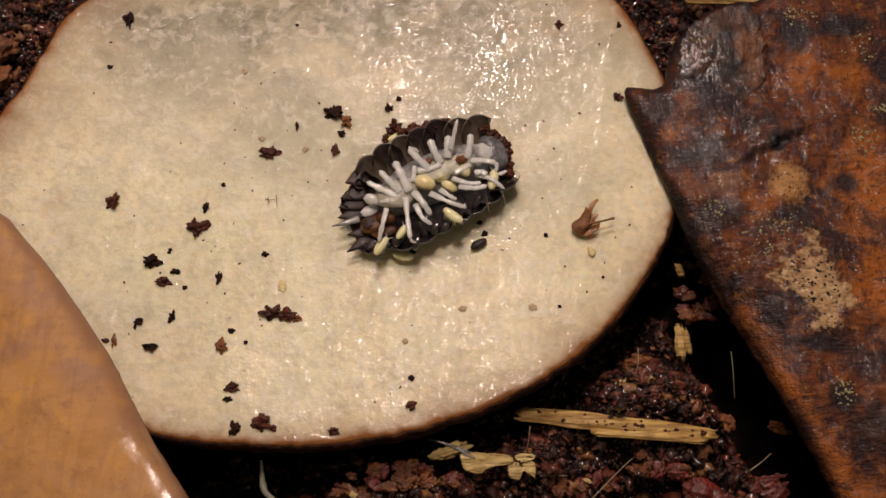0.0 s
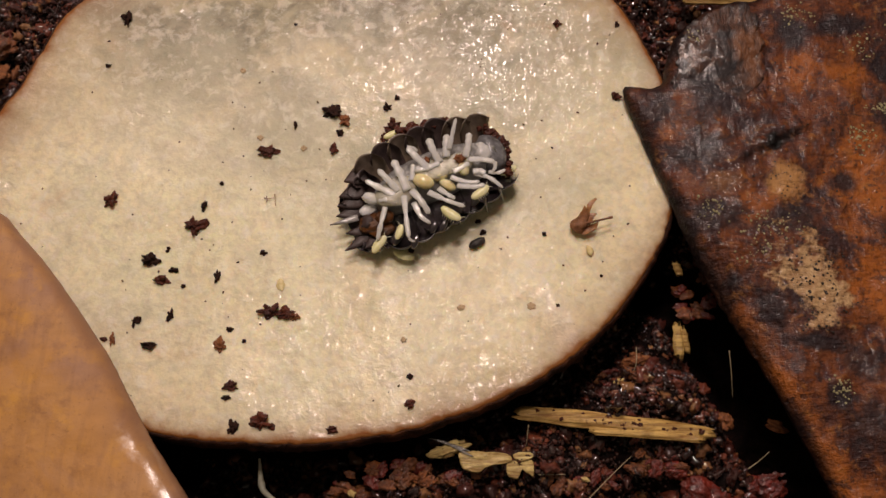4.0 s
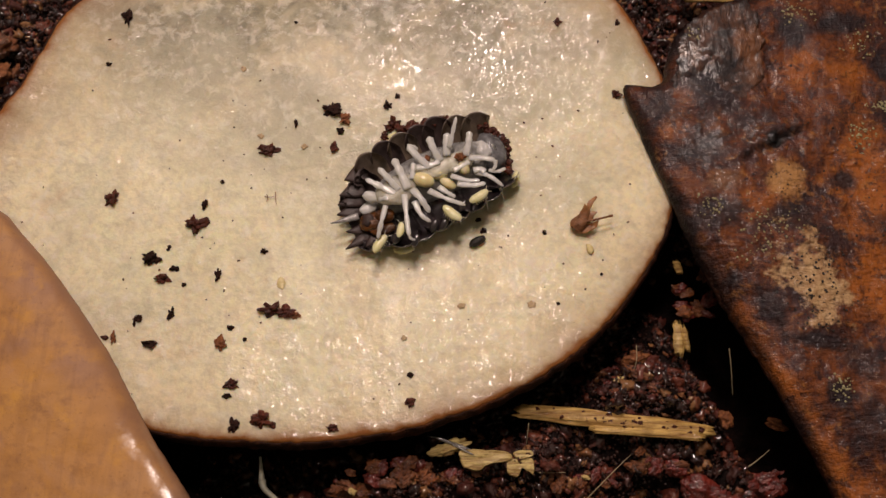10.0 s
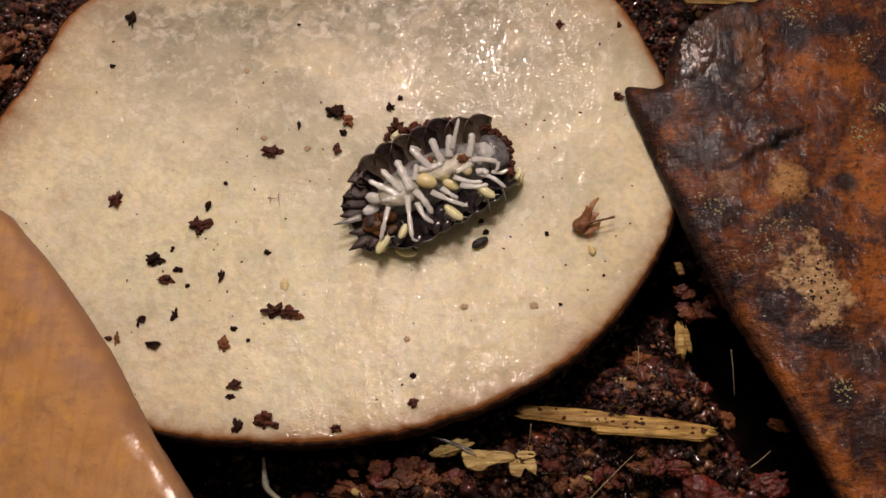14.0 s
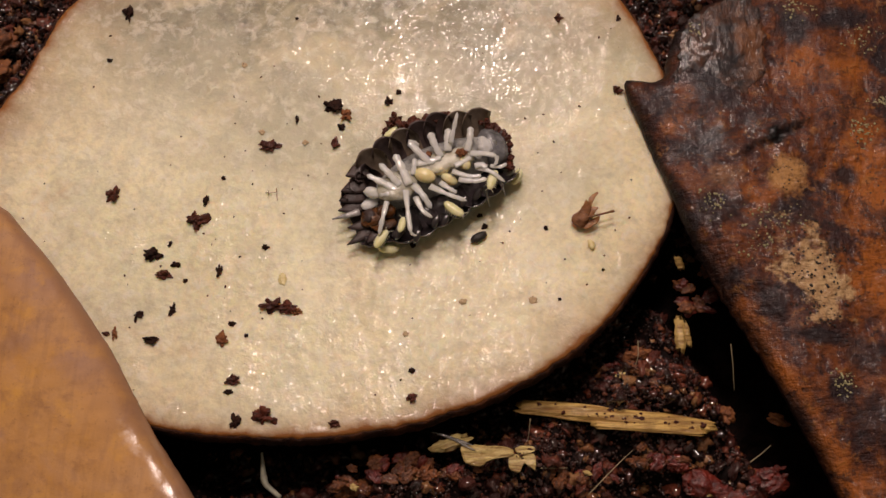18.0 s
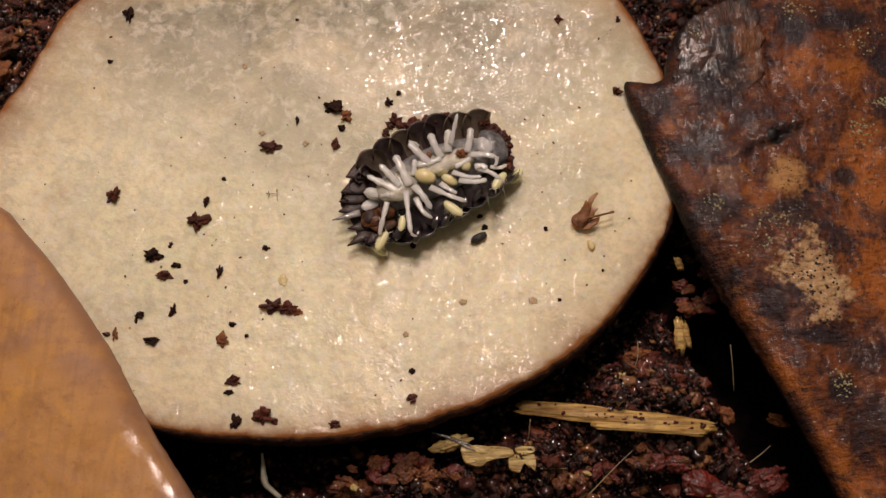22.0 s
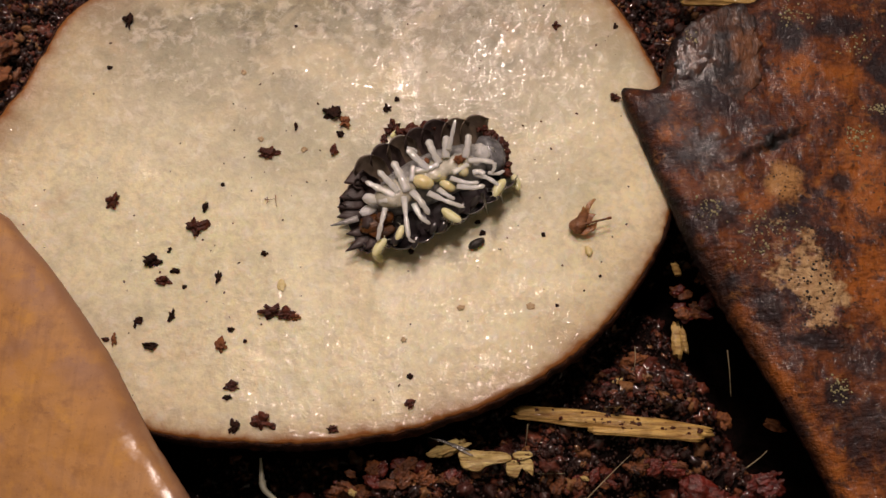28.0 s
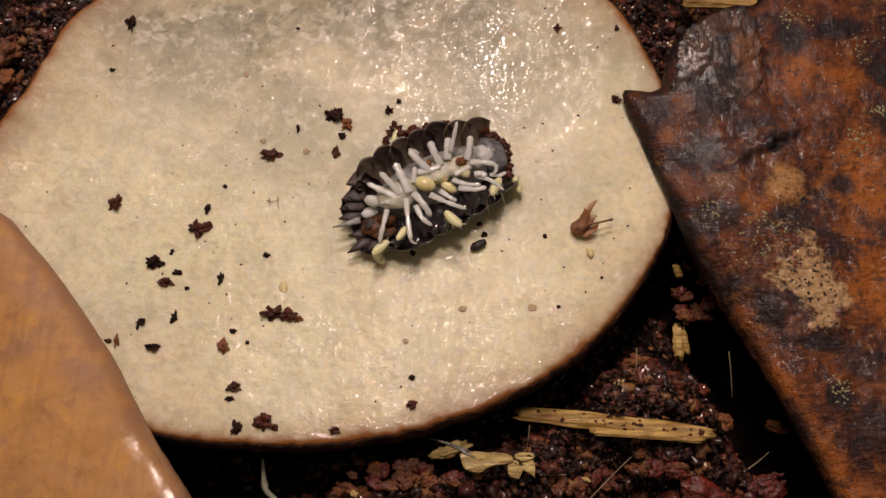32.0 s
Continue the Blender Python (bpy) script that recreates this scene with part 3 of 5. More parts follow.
def soil_height(x, y):
    h = 1.3 * fbm(x * 0.055, y * 0.055, 3.1, 2) + 1.5 * fbm(x * 0.33, y * 0.33, 8.2, 3) + 0.6 * abs(fbm(x * 1.1, y * 1.1, 5.5, 2))
    # mounds of crumbs beside the straw
    h += 2.0 * math.exp(-(((x - 18) / 8) ** 4 + ((y + 11.5) / 2.6) ** 4))
    h += 1.2 * math.exp(-(((x - 16) / 11) ** 2 + ((y + 16) / 3.0) ** 2))
    h += 3.0 * math.exp(-(((x + 3.5) / 6) ** 2 + ((y + 20.5) / 1.9) ** 2)) + 1.4 * math.exp(-(((x - 6) / 4) ** 2 + ((y + 18) / 1.8) ** 2))
    h += 2.4 * math.exp(-(((x - 22.6) / 2.0) ** 2 + ((y + 3) / 3.4) ** 2))
    h += 1.6 * math.exp(-(((x + 44) / 5) ** 2 + ((y - 23) / 5) ** 2))
    # unseen banks of soil added behind the slice to shade the far corners
    h += 25 * math.exp(-(((x + 49) / 12) ** 4 + ((y - 43) / 5.5) ** 4)) + 21 * math.exp(-(((x - 25) / 7) ** 4 + ((y - 41) / 5) ** 4))
    # hollows along the slice and beside the decaying leaf
    if y < 12:
        h -= 5.0 * math.exp(-(max(0.0, beyond_slice(x, y)) / 2.6) ** 3)
    h -= 2.4 * math.exp(-(((x + 18) / 9) ** 2 + ((y + 20) / 5) ** 2))
    if y < 4 and x > 8:
        h -= 7.0 * math.exp(-(max(0.0, leaf_gap(x, y)) / 2.8) ** 4) * min(1.0, (4 - y) / 4)
    h -= 2.5 * math.exp(-(((x - 17) / 2.6) ** 2 + ((y + 20.2) / 1.2) ** 2))
    return h


def leaf_gap(x, y):
    """How far a place lies from the decaying leaf's long edge, towards the slice."""
    return -0.902 * (x - 21.5) - 0.431 * y


def ground():
    dense = lambda lo, hi, step: list(np.arange(lo, hi, step))
    xs = dense(-140, -56, 7) + dense(-56, 50, 0.45) + dense(50, 141, 7)
    ys = dense(-140, -32, 7) + dense(-32, 54, 0.45) + dense(54, 141, 7)
    bm = bmesh.new()
    grid = [[bm.verts.new((x, y, soil_height(x, y))) for x in xs] for y in ys]
    for j in range(len(ys) - 1):
        for i in range(len(xs) - 1):
            bm.faces.new((grid[j][i], grid[j][i + 1], grid[j + 1][i + 1], grid[j + 1][i]))
    return tagged(part("ground", bm, M_SOIL), "wet crumbly soil under the slice and leaves, gap shade in its near-black colour", "soil", kind="structure")


def box(bm, x0, x1, y0, y1, z0, z1):
    v = [bm.verts.new((x, y, z)) for z in (z0, z1) for x, y in ((x0, y0), (x1, y0), (x1, y1), (x0, y1))]
    for f in ((3, 2, 1, 0), (4, 5, 6, 7), (0, 1, 5, 4), (1, 2, 6, 5), (2, 3, 7, 6), (3, 0, 4, 7)):
        bm.faces.new([v[i] for i in f])
    return bm


ground()
for nm, dims in (("wall_north", (-138, 138, 132, 135, -8, 60)), ("wall_south", (-138, 138, -135, -132, -8, 60)),
                 ("wall_east", (132, 135, -132, 132, -8, 60)), ("wall_west", (-135, -132, -132, 132, -8, 60))):
    tagged(part(nm, box(bmesh.new(), *dims), M_WALL, smooth=False), "plain dark plastic side of the soil tray", "tray wall", kind="structure")


# ---------------------------------------------------------------- slice
def face_height(x, y):
    """Height of the slice's cut face over ZT, at a place of the plan."""
    return 0.22 * fbm(x * 0.09, y * 0.09, 1.7, 2) + 0.05 * fbm(x * 0.8, y * 0.8, 4.4, 2)


def potato_slice():
    base = thing("potato_slice", SLICE_C[0], SLICE_C[1], 0, "thick wet slice of pale raw potato with brown skin on soil", "potato slice")
    rim = reach(SLICE_EDGE, SLICE_C, 420, 0.17)
    top = lambda x, y: ZT + face_height(x + SLICE_C[0], y + SLICE_C[1])
    shares = [0.01] + [i / 70 for i in range(1, 69)]
    prof = [(s, 0, 0) for s in shares] + [(1, -0.45, 0.0), (1, -0.20, 0.02), (1, -0.03, 0.14), (1, 0.0, 0.4), (1, 0.0, 1.2)]
    flesh = part("flesh", rings_mesh(rim, prof + [(0.6, 0, 2.0)], top), M_FLESH, base, "pale cream wet flesh")
    # the cut face browns towards the skin
    near = flesh.data.attributes.new("browning", "FLOAT", "POINT")
    reach_at = np.array([t for t, _ in rim]), np.array([r for _, r in rim])
    for v, slot in zip(flesh.data.vertices, near.data):
        x, y = v.co.x / MM, v.co.y / MM
        gap = float(np.interp(math.atan2(y, x), *reach_at, period=2 * math.pi)) - math.hypot(x, y)
        wide = (2.4 + 1.2 * math.cos(math.atan2(y, x) - 2.4)) + 1.6 * fbm(x * 0.12, y * 0.12, 5.0, 2)
        slot.value = 0.85 * math.exp(-max(0.0, gap) / max(0.4, wide)) + 0.9 * math.exp(-max(0.0, gap) / (0.45 + 0.25 * fbm(x * 0.6, y * 0.6, 2.0, 2)))
    lean = lambda t: 0.95 + 0.15 * math.cos(t - 2.5)
    bm = bmesh.new()
    rows = []
    for add, out, depth in ((-0.04, 0, 0.34), (-0.02, 0, 0.12), (0.08, 0.03, 0.16), (0.14, 0.15, 0.45), (0.12, 0.30, 1.0), (0.0, 0.30, 1.8), (-0.5, 0.2, 3.0), (-1.6, 0.1, 4.6), (-3.4, 0.0, 6.4), (-9.0, 0, 7.8)):
        row = []
        for t, r in rim:
            q = r + add + out * lean(t) + (0.10 + 0.05 * min(depth, 2.0)) * fbm(t * 22, depth * 0.8, 0.7)
            x, y = q * math.cos(t), q * math.sin(t)
            row.append(bm.verts.new((x, y, top(x, y) - depth - 0.06 * fbm(t * 40, 1.0, 3.0))))
        rows.append(row)
    n = len(rim)
    for a, b in zip(rows, rows[1:]):
        for i in range(n):
            bm.faces.new((a[i], a[(i + 1) % n], b[(i + 1) % n], b[i]))
    part("skin", bm, M_SKIN, base, "thin dark brown skin")
    return base


SLICE = potato_slice()


# ---------------------------------------------------------------- leaves
TAN_C = (-32.87, -17.84)
TAN_EDGE = [
    (-38.8, 3.0), (-36.5, 0.8), (-34.2, -1.6), (-31.9, -4.4), (-29.6, -7.4),
    (-27.6, -10.2), (-25.6, -13.5), (-23.7, -16.6), (-21.9, -19.1), (-19.6, -22.3),
    (-17.0, -26.6), (-17.5, -36.9), (-31.7, -41.7), (-51.2, -31.0), (-56.5, -8.8), (-45.5, 5.4),
]
MOT_C = (34.05, -0.02)
MOT_EDGE = [
    (16.8, 15.7), (17.0, 14.2), (18.0, 11.3), (19.2, 7.6), (20.4, 4.0), (20.9, 1.9),
    (21.8, -0.5), (22.9, -2.9), (24.2, -5.6), (25.4, -8.2), (26.6, -10.7), (27.9, -13.6),
    (29.1, -16.2), (30.3, -18.9), (31.6, -22.1), (33.6, -26.9),
    (36.8, -30.2), (43.6, -30.2), (51.3, -24.8), (56.2, -13.5),
    (58.9, 1.6), (58.7, 18.7), (54.1, 32.9), (45.2, 39.9), (36.4, 37.8), (31.7, 30.9),
    (30.0, 25.0), (27.2, 24.4), (24.1, 23.0), (21.8, 20.6), (20.8, 18.1), (20.2, 16.0),
    (18.3, 15.9),
]


def mark_margin(ob, rim, wide):
    """Stores how near each vertex of a blade lies to its outline, 1 at the edge."""
    near = ob.data.attributes.new("margin", "FLOAT", "POINT")
    turns, far = np.array([t for t, _ in rim]), np.array([r for _, r in rim])
    for v, slot in zip(ob.data.vertices, near.data):
        x, y = v.co.x / MM, v.co.y / MM
        gap = float(np.interp(math.atan2(y, x), turns, far, period=2 * math.pi)) - math.hypot(x, y)
        slot.value = math.exp(-(max(0.0, gap) / (wide * (1 + 0.8 * fbm(x * 0.25, y * 0.25, 4.0, 2)))) ** 2)


def tan_leaf():
    base = thing("tan_leaf", TAN_C[0], TAN_C[1], 0, "smooth tan brown dead leaf with rolled edge, overlapping the slice", "dead leaf")
    rim = reach(TAN_EDGE, TAN_C, 260, 0.06)
    turns, far = np.array([t for t, _ in rim]), np.array([r for _, r in rim])

    def top(x, y):
        """A dome whose margin rolls over."""
        gap = max(0.0, float(np.interp(math.atan2(y, x), turns, far, period=2 * math.pi)) - math.hypot(x, y))
        roll = 0.8 * (1 - math.exp(-gap / 3)) - 1.1 * math.exp(-gap / 0.5)
        return ZT + 2.5 + roll + 0.5 * fbm(x * 0.06, y * 0.06, 9.0, 2) + 0.10 * fbm(x * 0.4, y * 0.4, 2.0, 2)

    blade_rows = [(s, 0, 0) for s in (0.01, *[i / 40 for i in range(1, 28)])] + [(0.675 + 0.325 * q, -2.4 * q, 0) for q in (0.15, 0.3, 0.45, 0.6, 0.75, 0.9, 1.0)]
    blade = part("blade", rings_mesh(rim, blade_rows + [(0.65, 0, 0.6), (0.3, 0, 0.6), (0.01, 0, 0.6)], top, True, (len(blade_rows) - 1,)), M_TAN, base)
    rows = [(1, -0.1 * g, 0) for g in (24, 22, 19, 16, 14, 12, 10, 8, 6.5, 5, 3.8, 2.6, 1.6, 0.8, 0.3)]
    rows += [(1, 0.0, 0.2), (1, -0.12, 0.5), (1, -0.6, 0.9), (1, -1.6, 1.4), (1, -2.4, 0.9)]
    bm = rings_mesh(rim, rows, top, False, (0,))
    margin = part("rolled_margin", bm, M_TAN, base, "greyish rolled leaf margin")
    for ob in (blade, margin):
        mark_margin(ob, rim, 1.5)
    return base


def mottled_top(x, y):
    """Height of the decayed leaf, at a place of its own plan."""
    inside = max(0.0, -leaf_gap(x + MOT_C[0], y + MOT_C[1]))
    arch = 4.6 * (1 - math.exp(-inside / 15))
    # crease across the blade and crack beside the torn flap
    along, off = (x + 4.4) * 0.906 + (y - 9.0) * 0.423, (y - 9.0) * 0.906 - (x + 4.4) * 0.423
    off += 0.9 * fbm(along * 0.8, 1.0, 2.0, 3)
    cut = -0.32 * math.exp(-(off / 0.3) ** 2 - (along / 2.6) ** 2) + 0.3 * math.exp(-((off - 0.8) / 0.6) ** 2 - (along / 3.2) ** 2)
    wander = x + 4.4 + 0.02 * (y - 18) ** 2 + 0.6 * fbm(y * 0.5, 3.0, 1.0, 3)
    cut += (-0.30 if wander > 0 else 0.10) * math.exp(-(wander / 0.5) ** 2 - ((y - 19) / 5) ** 4)
    return ZT + 1.5 + cut + 0.55 * arch + 0.45 * fbm(x * 0.12, y * 0.12, 6.0, 3) + 0.16 * fbm(x * 0.6, y * 0.6, 2.5, 2) + 0.05 * fbm(x * 1.9, y * 1.9, 7.7, 2)


def mottled_leaf():
    base = thing("mottled_leaf", MOT_C[0], MOT_C[1], 0, "thick decaying leaf mottled rust brown, black and tan, wet", "dead leaf")
    rim = reach(MOT_EDGE, MOT_C, 420, 0.16, 3.0)
    # the blade bends down towards its margin
    prof = [(s, 0, 0.8 * s ** 18) for s in (0.008, *[i / 110 for i in range(1, 108)])]
    prof += [(1, -0.25, 0.78), (1, -0.08, 0.92), (1, 0.0, 1.15), (1, -0.08, 1.5), (1, -0.4, 1.7), (0.95, 0, 1.4), (0.7, 0, 0.7), (0.3, 0, 0.6), (0.01, 0, 0.6)]
    blade = part("blade", rings_mesh(rim, prof, mottled_top), M_MOT, base)
    mark_margin(blade, rim, 0.9)
    # loose grey flap of upper skin at the torn end
    fc = (-9.2, 17.8)
    flap = [(x + fc[0], y + fc[1]) for x, y in ((-3.6, -4.2), (-3.2, -0.6), (-2.6, 2.6), (-0.4, 4.6), (2.6, 5.6), (4.1, 5.2), (4.4, 1.6), (4.0, -2.2), (2.2, -4.4), (-0.6, -4.4))]
    frim = reach(flap, fc, 200, 0.75, 8.0)
    lift = lambda x, y: mottled_top(x + fc[0], y + fc[1]) + 0.02 + 0.05 * x - 0.03 * y + 0.25 * math.tanh((y + 1.5) * 0.5) + 0.16 * fbm(x * 0.5, y * 0.5, 3.3, 3)
    fprof = [(s, 0, 0) for s in (0.01, *[i / 26 for i in range(1, 26)])] + [(1, -0.06, 0.01), (1, 0, 0.08), (1, -0.05, 0.2), (0.8, 0, 0.3), (0.1, 0, 0.3)]
    bm = rings_mesh(frim, fprof, lift)
    bmesh.ops.translate(bm, verts=bm.verts, vec=(fc[0], fc[1], 0))
    part("torn_flap", bm, M_FLAP, base, "glossy grey brown torn flap")
    return base


TAN_LEAF = tan_leaf()
MOT_LEAF = mottled_leaf()


# ---------------------------------------------------------------- woodlouse
ISO_O = (-1.37, 5.82)
louse = thing("woodlouse", ISO_O[0], ISO_O[1], ZT, "dark grey woodlouse lying on its back, pale legs up", "woodlouse")
AXIS = radians(26)
BODY0 = Vector((-6.6, -3.85))
AX, ACROSS = Vector((math.cos(AXIS), math.sin(AXIS))), Vector((-math.sin(AXIS), math.cos(AXIS)))
LONG = 15.2


def body(a, y, z):
    """A place in the woodlouse: a along it from the tail, y across, z up."""
    p = BODY0 + AX * a + ACROSS * y
    return Vector((p.x, p.y, z))


def half_width(a, side):
    """Reach of the rim from the body's line: side 1 is the tilted-up one."""
    mid, tail, front, wide = (8.6, 9.2, 7.1, 5.35) if side > 0 else (7.0, 8.4, 8.7, 4.5)
    u = (mid - a) / tail if a < mid else (a - mid) / front
    return wide * math.sqrt(max(0.03, 1 - min(1.0, u) ** 2.4))


def plate(a0, length, sweep, point=0.0, lift=0.0, deep=2.7, half=1, narrow=1.0):
    """Half of a curved back plate, its open side up; its rounded side lobe sweeps towards the tail."""
    bm = bmesh.new()
    n, m = 18, 10
    rows = []
    for under in (0, 1):
        for j in range(m + 1):
            t = 1 - 2 * j / m
            row = []
            for i in range(n + 1):
                side, q = half, i / n
                back = sweep * q ** 2
                a = a0 + t * length / 2 * (1 + 0.12 * q - point * q ** 3) - back
                w = half_width(a0 - 0.5 * sweep, side) * narrow
                lobe = 1 - 0.24 * abs(t) ** 2.2 * q ** 3
                y = side * w * lobe * math.sin(q * 1.25) / math.sin(1.25) * (1 + 0.09 * q * noise.noise((a0 * 3.7, side * 5.0, 1.3)))
                rise = (deep if side > 0 else deep * 0.62) * (1 - math.cos(q * 1.25)) / (1 - math.cos(1.25))
                z = 0.30 + lift + (0.0 if q < 0.6 else 0.25 * (q - 0.6)) + rise * (0.88 + 0.12 * lobe) + 0.10 * t + 0.10 * noise.noise((a * 1.4, y * 1.4, a0)) + 0.04 * noise.noise((a * 4, y * 4, a0))
                if under:
                    z -= 0.14
                    y *= 1.02
                row.append(bm.verts.new(body(a, y, max(0.05, z))))
            rows.append(row)
    for base in (0, m + 1):
        for j in range(m):
            for i in range(n):
                a, b = rows[base + j], rows[base + j + 1]
                bm.faces.new((a[i], a[i + 1], b[i + 1], b[i]))
    for j in range(m):
        for i in (0, n):
            bm.faces.new((rows[j][i], rows[j + 1][i], rows[m + 2 + j][i], rows[m + 1 + j][i]))
    for j in (0, m):
        for i in range(n):
            bm.faces.new((rows[j][i], rows[j][i + 1], rows[m + 1 + j][i + 1], rows[m + 1 + j][i]))
    return bm


# upper halves coloured lighter, lower halves darker, to offset the far lamp
for i in range(7):
    brown = i in (0, 2, 5, 6)
    part("back_plate", plate(4.1 + 1.58 * i, 2.6, 0.6 - 0.13 * i, half=1), M_PLATE_RIM if brown else M_PLATE_UP, louse, "dull brownish grey plate" if brown else "dull dark grey plate, lightened on the upper side against shade")
    part("back_plate", plate(4.1 + 1.58 * i, 2.6, 0.6 - 0.13 * i, half=-1), M_PLATE, louse, "wet glossy plate, darkened to black on the side facing the lamp")
for i in range(5):
    for half in (1, -1):
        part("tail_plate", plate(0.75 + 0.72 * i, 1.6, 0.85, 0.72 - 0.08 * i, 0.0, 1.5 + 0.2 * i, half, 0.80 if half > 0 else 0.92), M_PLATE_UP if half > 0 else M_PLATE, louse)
for half in (1, -1):
    part("tail_end", plate(0.7, 1.1, 0.35, 0.3, 0.0, 1.3, half), M_PLATE, louse)


def tooth(p0, p1, wide, bow=0.25):
    """A pointed flat side lobe of the tail, from its root p0 to its tip p1."""
    p0, p1 = Vector(p0), Vector(p1)
    d = (p1 - p0).normalized()
    side = Vector((-d.y, d.x, 0)).normalized()
    bm = bmesh.new()
    n, m, rows = 10, 6, []
    for under in (0.0, 0.10):
        for i in range(n + 1):
            q = i / n
            w = wide * (1 - q ** 1.7) + 0.02
            c = p0.lerp(p1, q) + side * bow * 4 * q * (1 - q) * 0.5
            rows.append([bm.verts.new(c + side * w * (2 * j / m - 1) + Vector((0, 0, 0.10 * (1 - (2 * j / m - 1) ** 2) - under + 0.12 * math.sin(q * 2.6)))) for j in range(m + 1)])
    for base in (0, n + 1):
        for i in range(n):
            for j in range(m):
                a, b = rows[base + i], rows[base + i + 1]
                bm.faces.new((a[j], a[j + 1], b[j + 1], b[j]))
    for i in range(n):
        for j in (0, m):
            bm.faces.new((rows[i][j], rows[i + 1][j], rows[n + 2 + i][j], rows[n + 1 + i][j]))
    for i in (0, n):
        for j in range(m):
            bm.faces.new((rows[i][j], rows[i][j + 1], rows[n + 1 + i][j + 1], rows[n + 1 + i][j]))
    return bm


for p0, p1, wide in (((-5.4, 0.9, 1.9), (-7.25, -0.15, 2.0), 1.05), ((-5.6, -0.5, 1.7), (-7.65, -1.55, 1.8), 0.95), ((-5.7, -1.5, 1.5), (-7.80, -2.36, 1.6), 0.80),
                          ((-5.8, -2.4, 1.3), (-7.85, -3.22, 1.4), 0.75), ((-5.2, -4.2, 1.2), (-7.00, -4.75, 1.2), 0.55), ((-5.0, -4.7, 1.1), (-7.00, -6.3, 1.0), 0.55),
                          ((-4.3, -4.9, 1.2), (-5.3, -6.2, 1.1), 0.60)):
    part("tail_lobe", tooth(p0, p1, wide), M_LOBE, louse, "pointed dark side lobe of the tail")

# belly with cross ridges
bm = bmesh.new()
rows = []
for i in range(61):
    s = i / 60
    a = 2.6 + 11.6 * s
    ends = (4 * s * (1 - s) + 0.04) ** 0.4
    row = []
    for j in range(21):
        v = -1 + j / 10
        y = (3.1 if v > 0 else 1.2) * ends * v
        z = 1.0 + (2.0 + 0.20 * math.sin(a * 4.5 + 0.8 * v)) * (1 - abs(v) ** 2.4) + (0.8 * v if v > 0 else 0) + 0.15 * noise.noise((a * 1.3, v * 2, 0))
        row.append(bm.verts.new(body(a, y, z)))
    rows.append(row)
for r0, r1 in zip(rows, rows[1:]):
    for j in range(20):
        bm.faces.new((r0[j], r0[j + 1], r1[j + 1], r1[j]))
bmesh.ops.solidify(bm, geom=bm.faces[:], thickness=0.3)
part("belly", bm, M_BELLY, louse, "translucent grey white belly")


def leg(p0, p1, p2, r0, r1):
    """One pale jointed limb."""
    line = smooth_line((p0, p1, p2), 14)
    rad = []
    for i in range(15):
        s = i / 14
        r = r0 * 0.92 + (r1 * 0.98 - r0 * 0.92) * s
        pinch = 1 - 0.26 * math.exp(-((s - 0.42) / 0.06) ** 2) - 0.20 * math.exp(-((s - 0.74) / 0.05) ** 2)
        tip = math.sqrt(max(0.03, 1 - ((s - 0.86) / 0.145) ** 2)) if s > 0.86 else 1.0
        rad.append(r * pinch * tip * (1 + 0.22 * noise.noise((s * 5, p0[0] * 3, p0[1] * 3))))
    return part("leg", tube(bmesh.new(), line, [r * 0.98 for r in rad], 10, 0.40), M_LEG, louse, "pale translucent leg")


leg((-1.58, -1.74, 3.60), (-2.23, -0.28, 3.90), (-2.85, 0.95, 4.10), 0.44, 0.40)
leg((-2.35, -1.79, 3.50), (-3.22, -0.87, 3.80), (-4.15, 0.10, 4.00), 0.40, 0.28)
leg((-2.54, -2.13, 3.40), (-3.99, -1.46, 3.60), (-5.24, -0.82, 3.70), 0.42, 0.26)
leg((-2.45, -2.54, 3.30), (-3.40, -2.48, 3.40), (-4.14, -2.50, 3.20), 0.36, 0.25)
leg((-3.49, -3.13, 3.20), (-3.85, -4.75, 3.10), (-4.14, -5.99, 2.60), 0.28, 0.20)
leg((-1.87, -2.26, 3.60), (-1.64, -4.52, 4.00), (-1.39, -6.32, 3.90), 0.30, 0.20)
leg((-1.39, -6.32, 3.90), (-1.15, -6.44, 3.70), (-0.88, -6.40, 3.50), 0.18, 0.10)
leg((-1.20, -1.74, 3.60), (-0.42, -2.82, 3.90), (0.34, -3.85, 3.40), 0.38, 0.26)
leg((-1.00, -2.85, 3.50), (-0.42, -4.14, 3.60), (0.43, -4.68, 3.30), 0.30, 0.18)
leg((-1.21, -0.78, 3.60), (-1.15, -0.02, 3.80), (-1.12, 0.68, 3.90), 0.30, 0.22)
leg((0.33, 0.29, 3.60), (-0.73, 1.17, 4.00), (-1.65, 2.10, 4.20), 0.40, 0.34)
leg((-1.65, 2.10, 4.20), (-1.13, 2.09, 4.10), (-0.74, 1.87, 3.90), 0.26, 0.16)
leg((1.20, 0.93, 3.60), (0.62, 1.92, 4.00), (0.19, 3.02, 4.20), 0.40, 0.36)
leg((1.78, 1.42, 3.70), (1.74, 2.46, 4.00), (1.82, 3.41, 4.20), 0.40, 0.32)
leg((1.97, 2.03, 4.00), (2.32, 3.35, 4.60), (2.60, 4.55, 5.00), 0.28, 0.15)
leg((3.43, 1.47, 3.60), (3.68, 2.57, 4.00), (3.77, 3.56, 4.20), 0.36, 0.34)
leg((3.72, 1.26, 3.60), (4.96, 1.05, 4.00), (5.98, 0.84, 4.00), 0.34, 0.26)
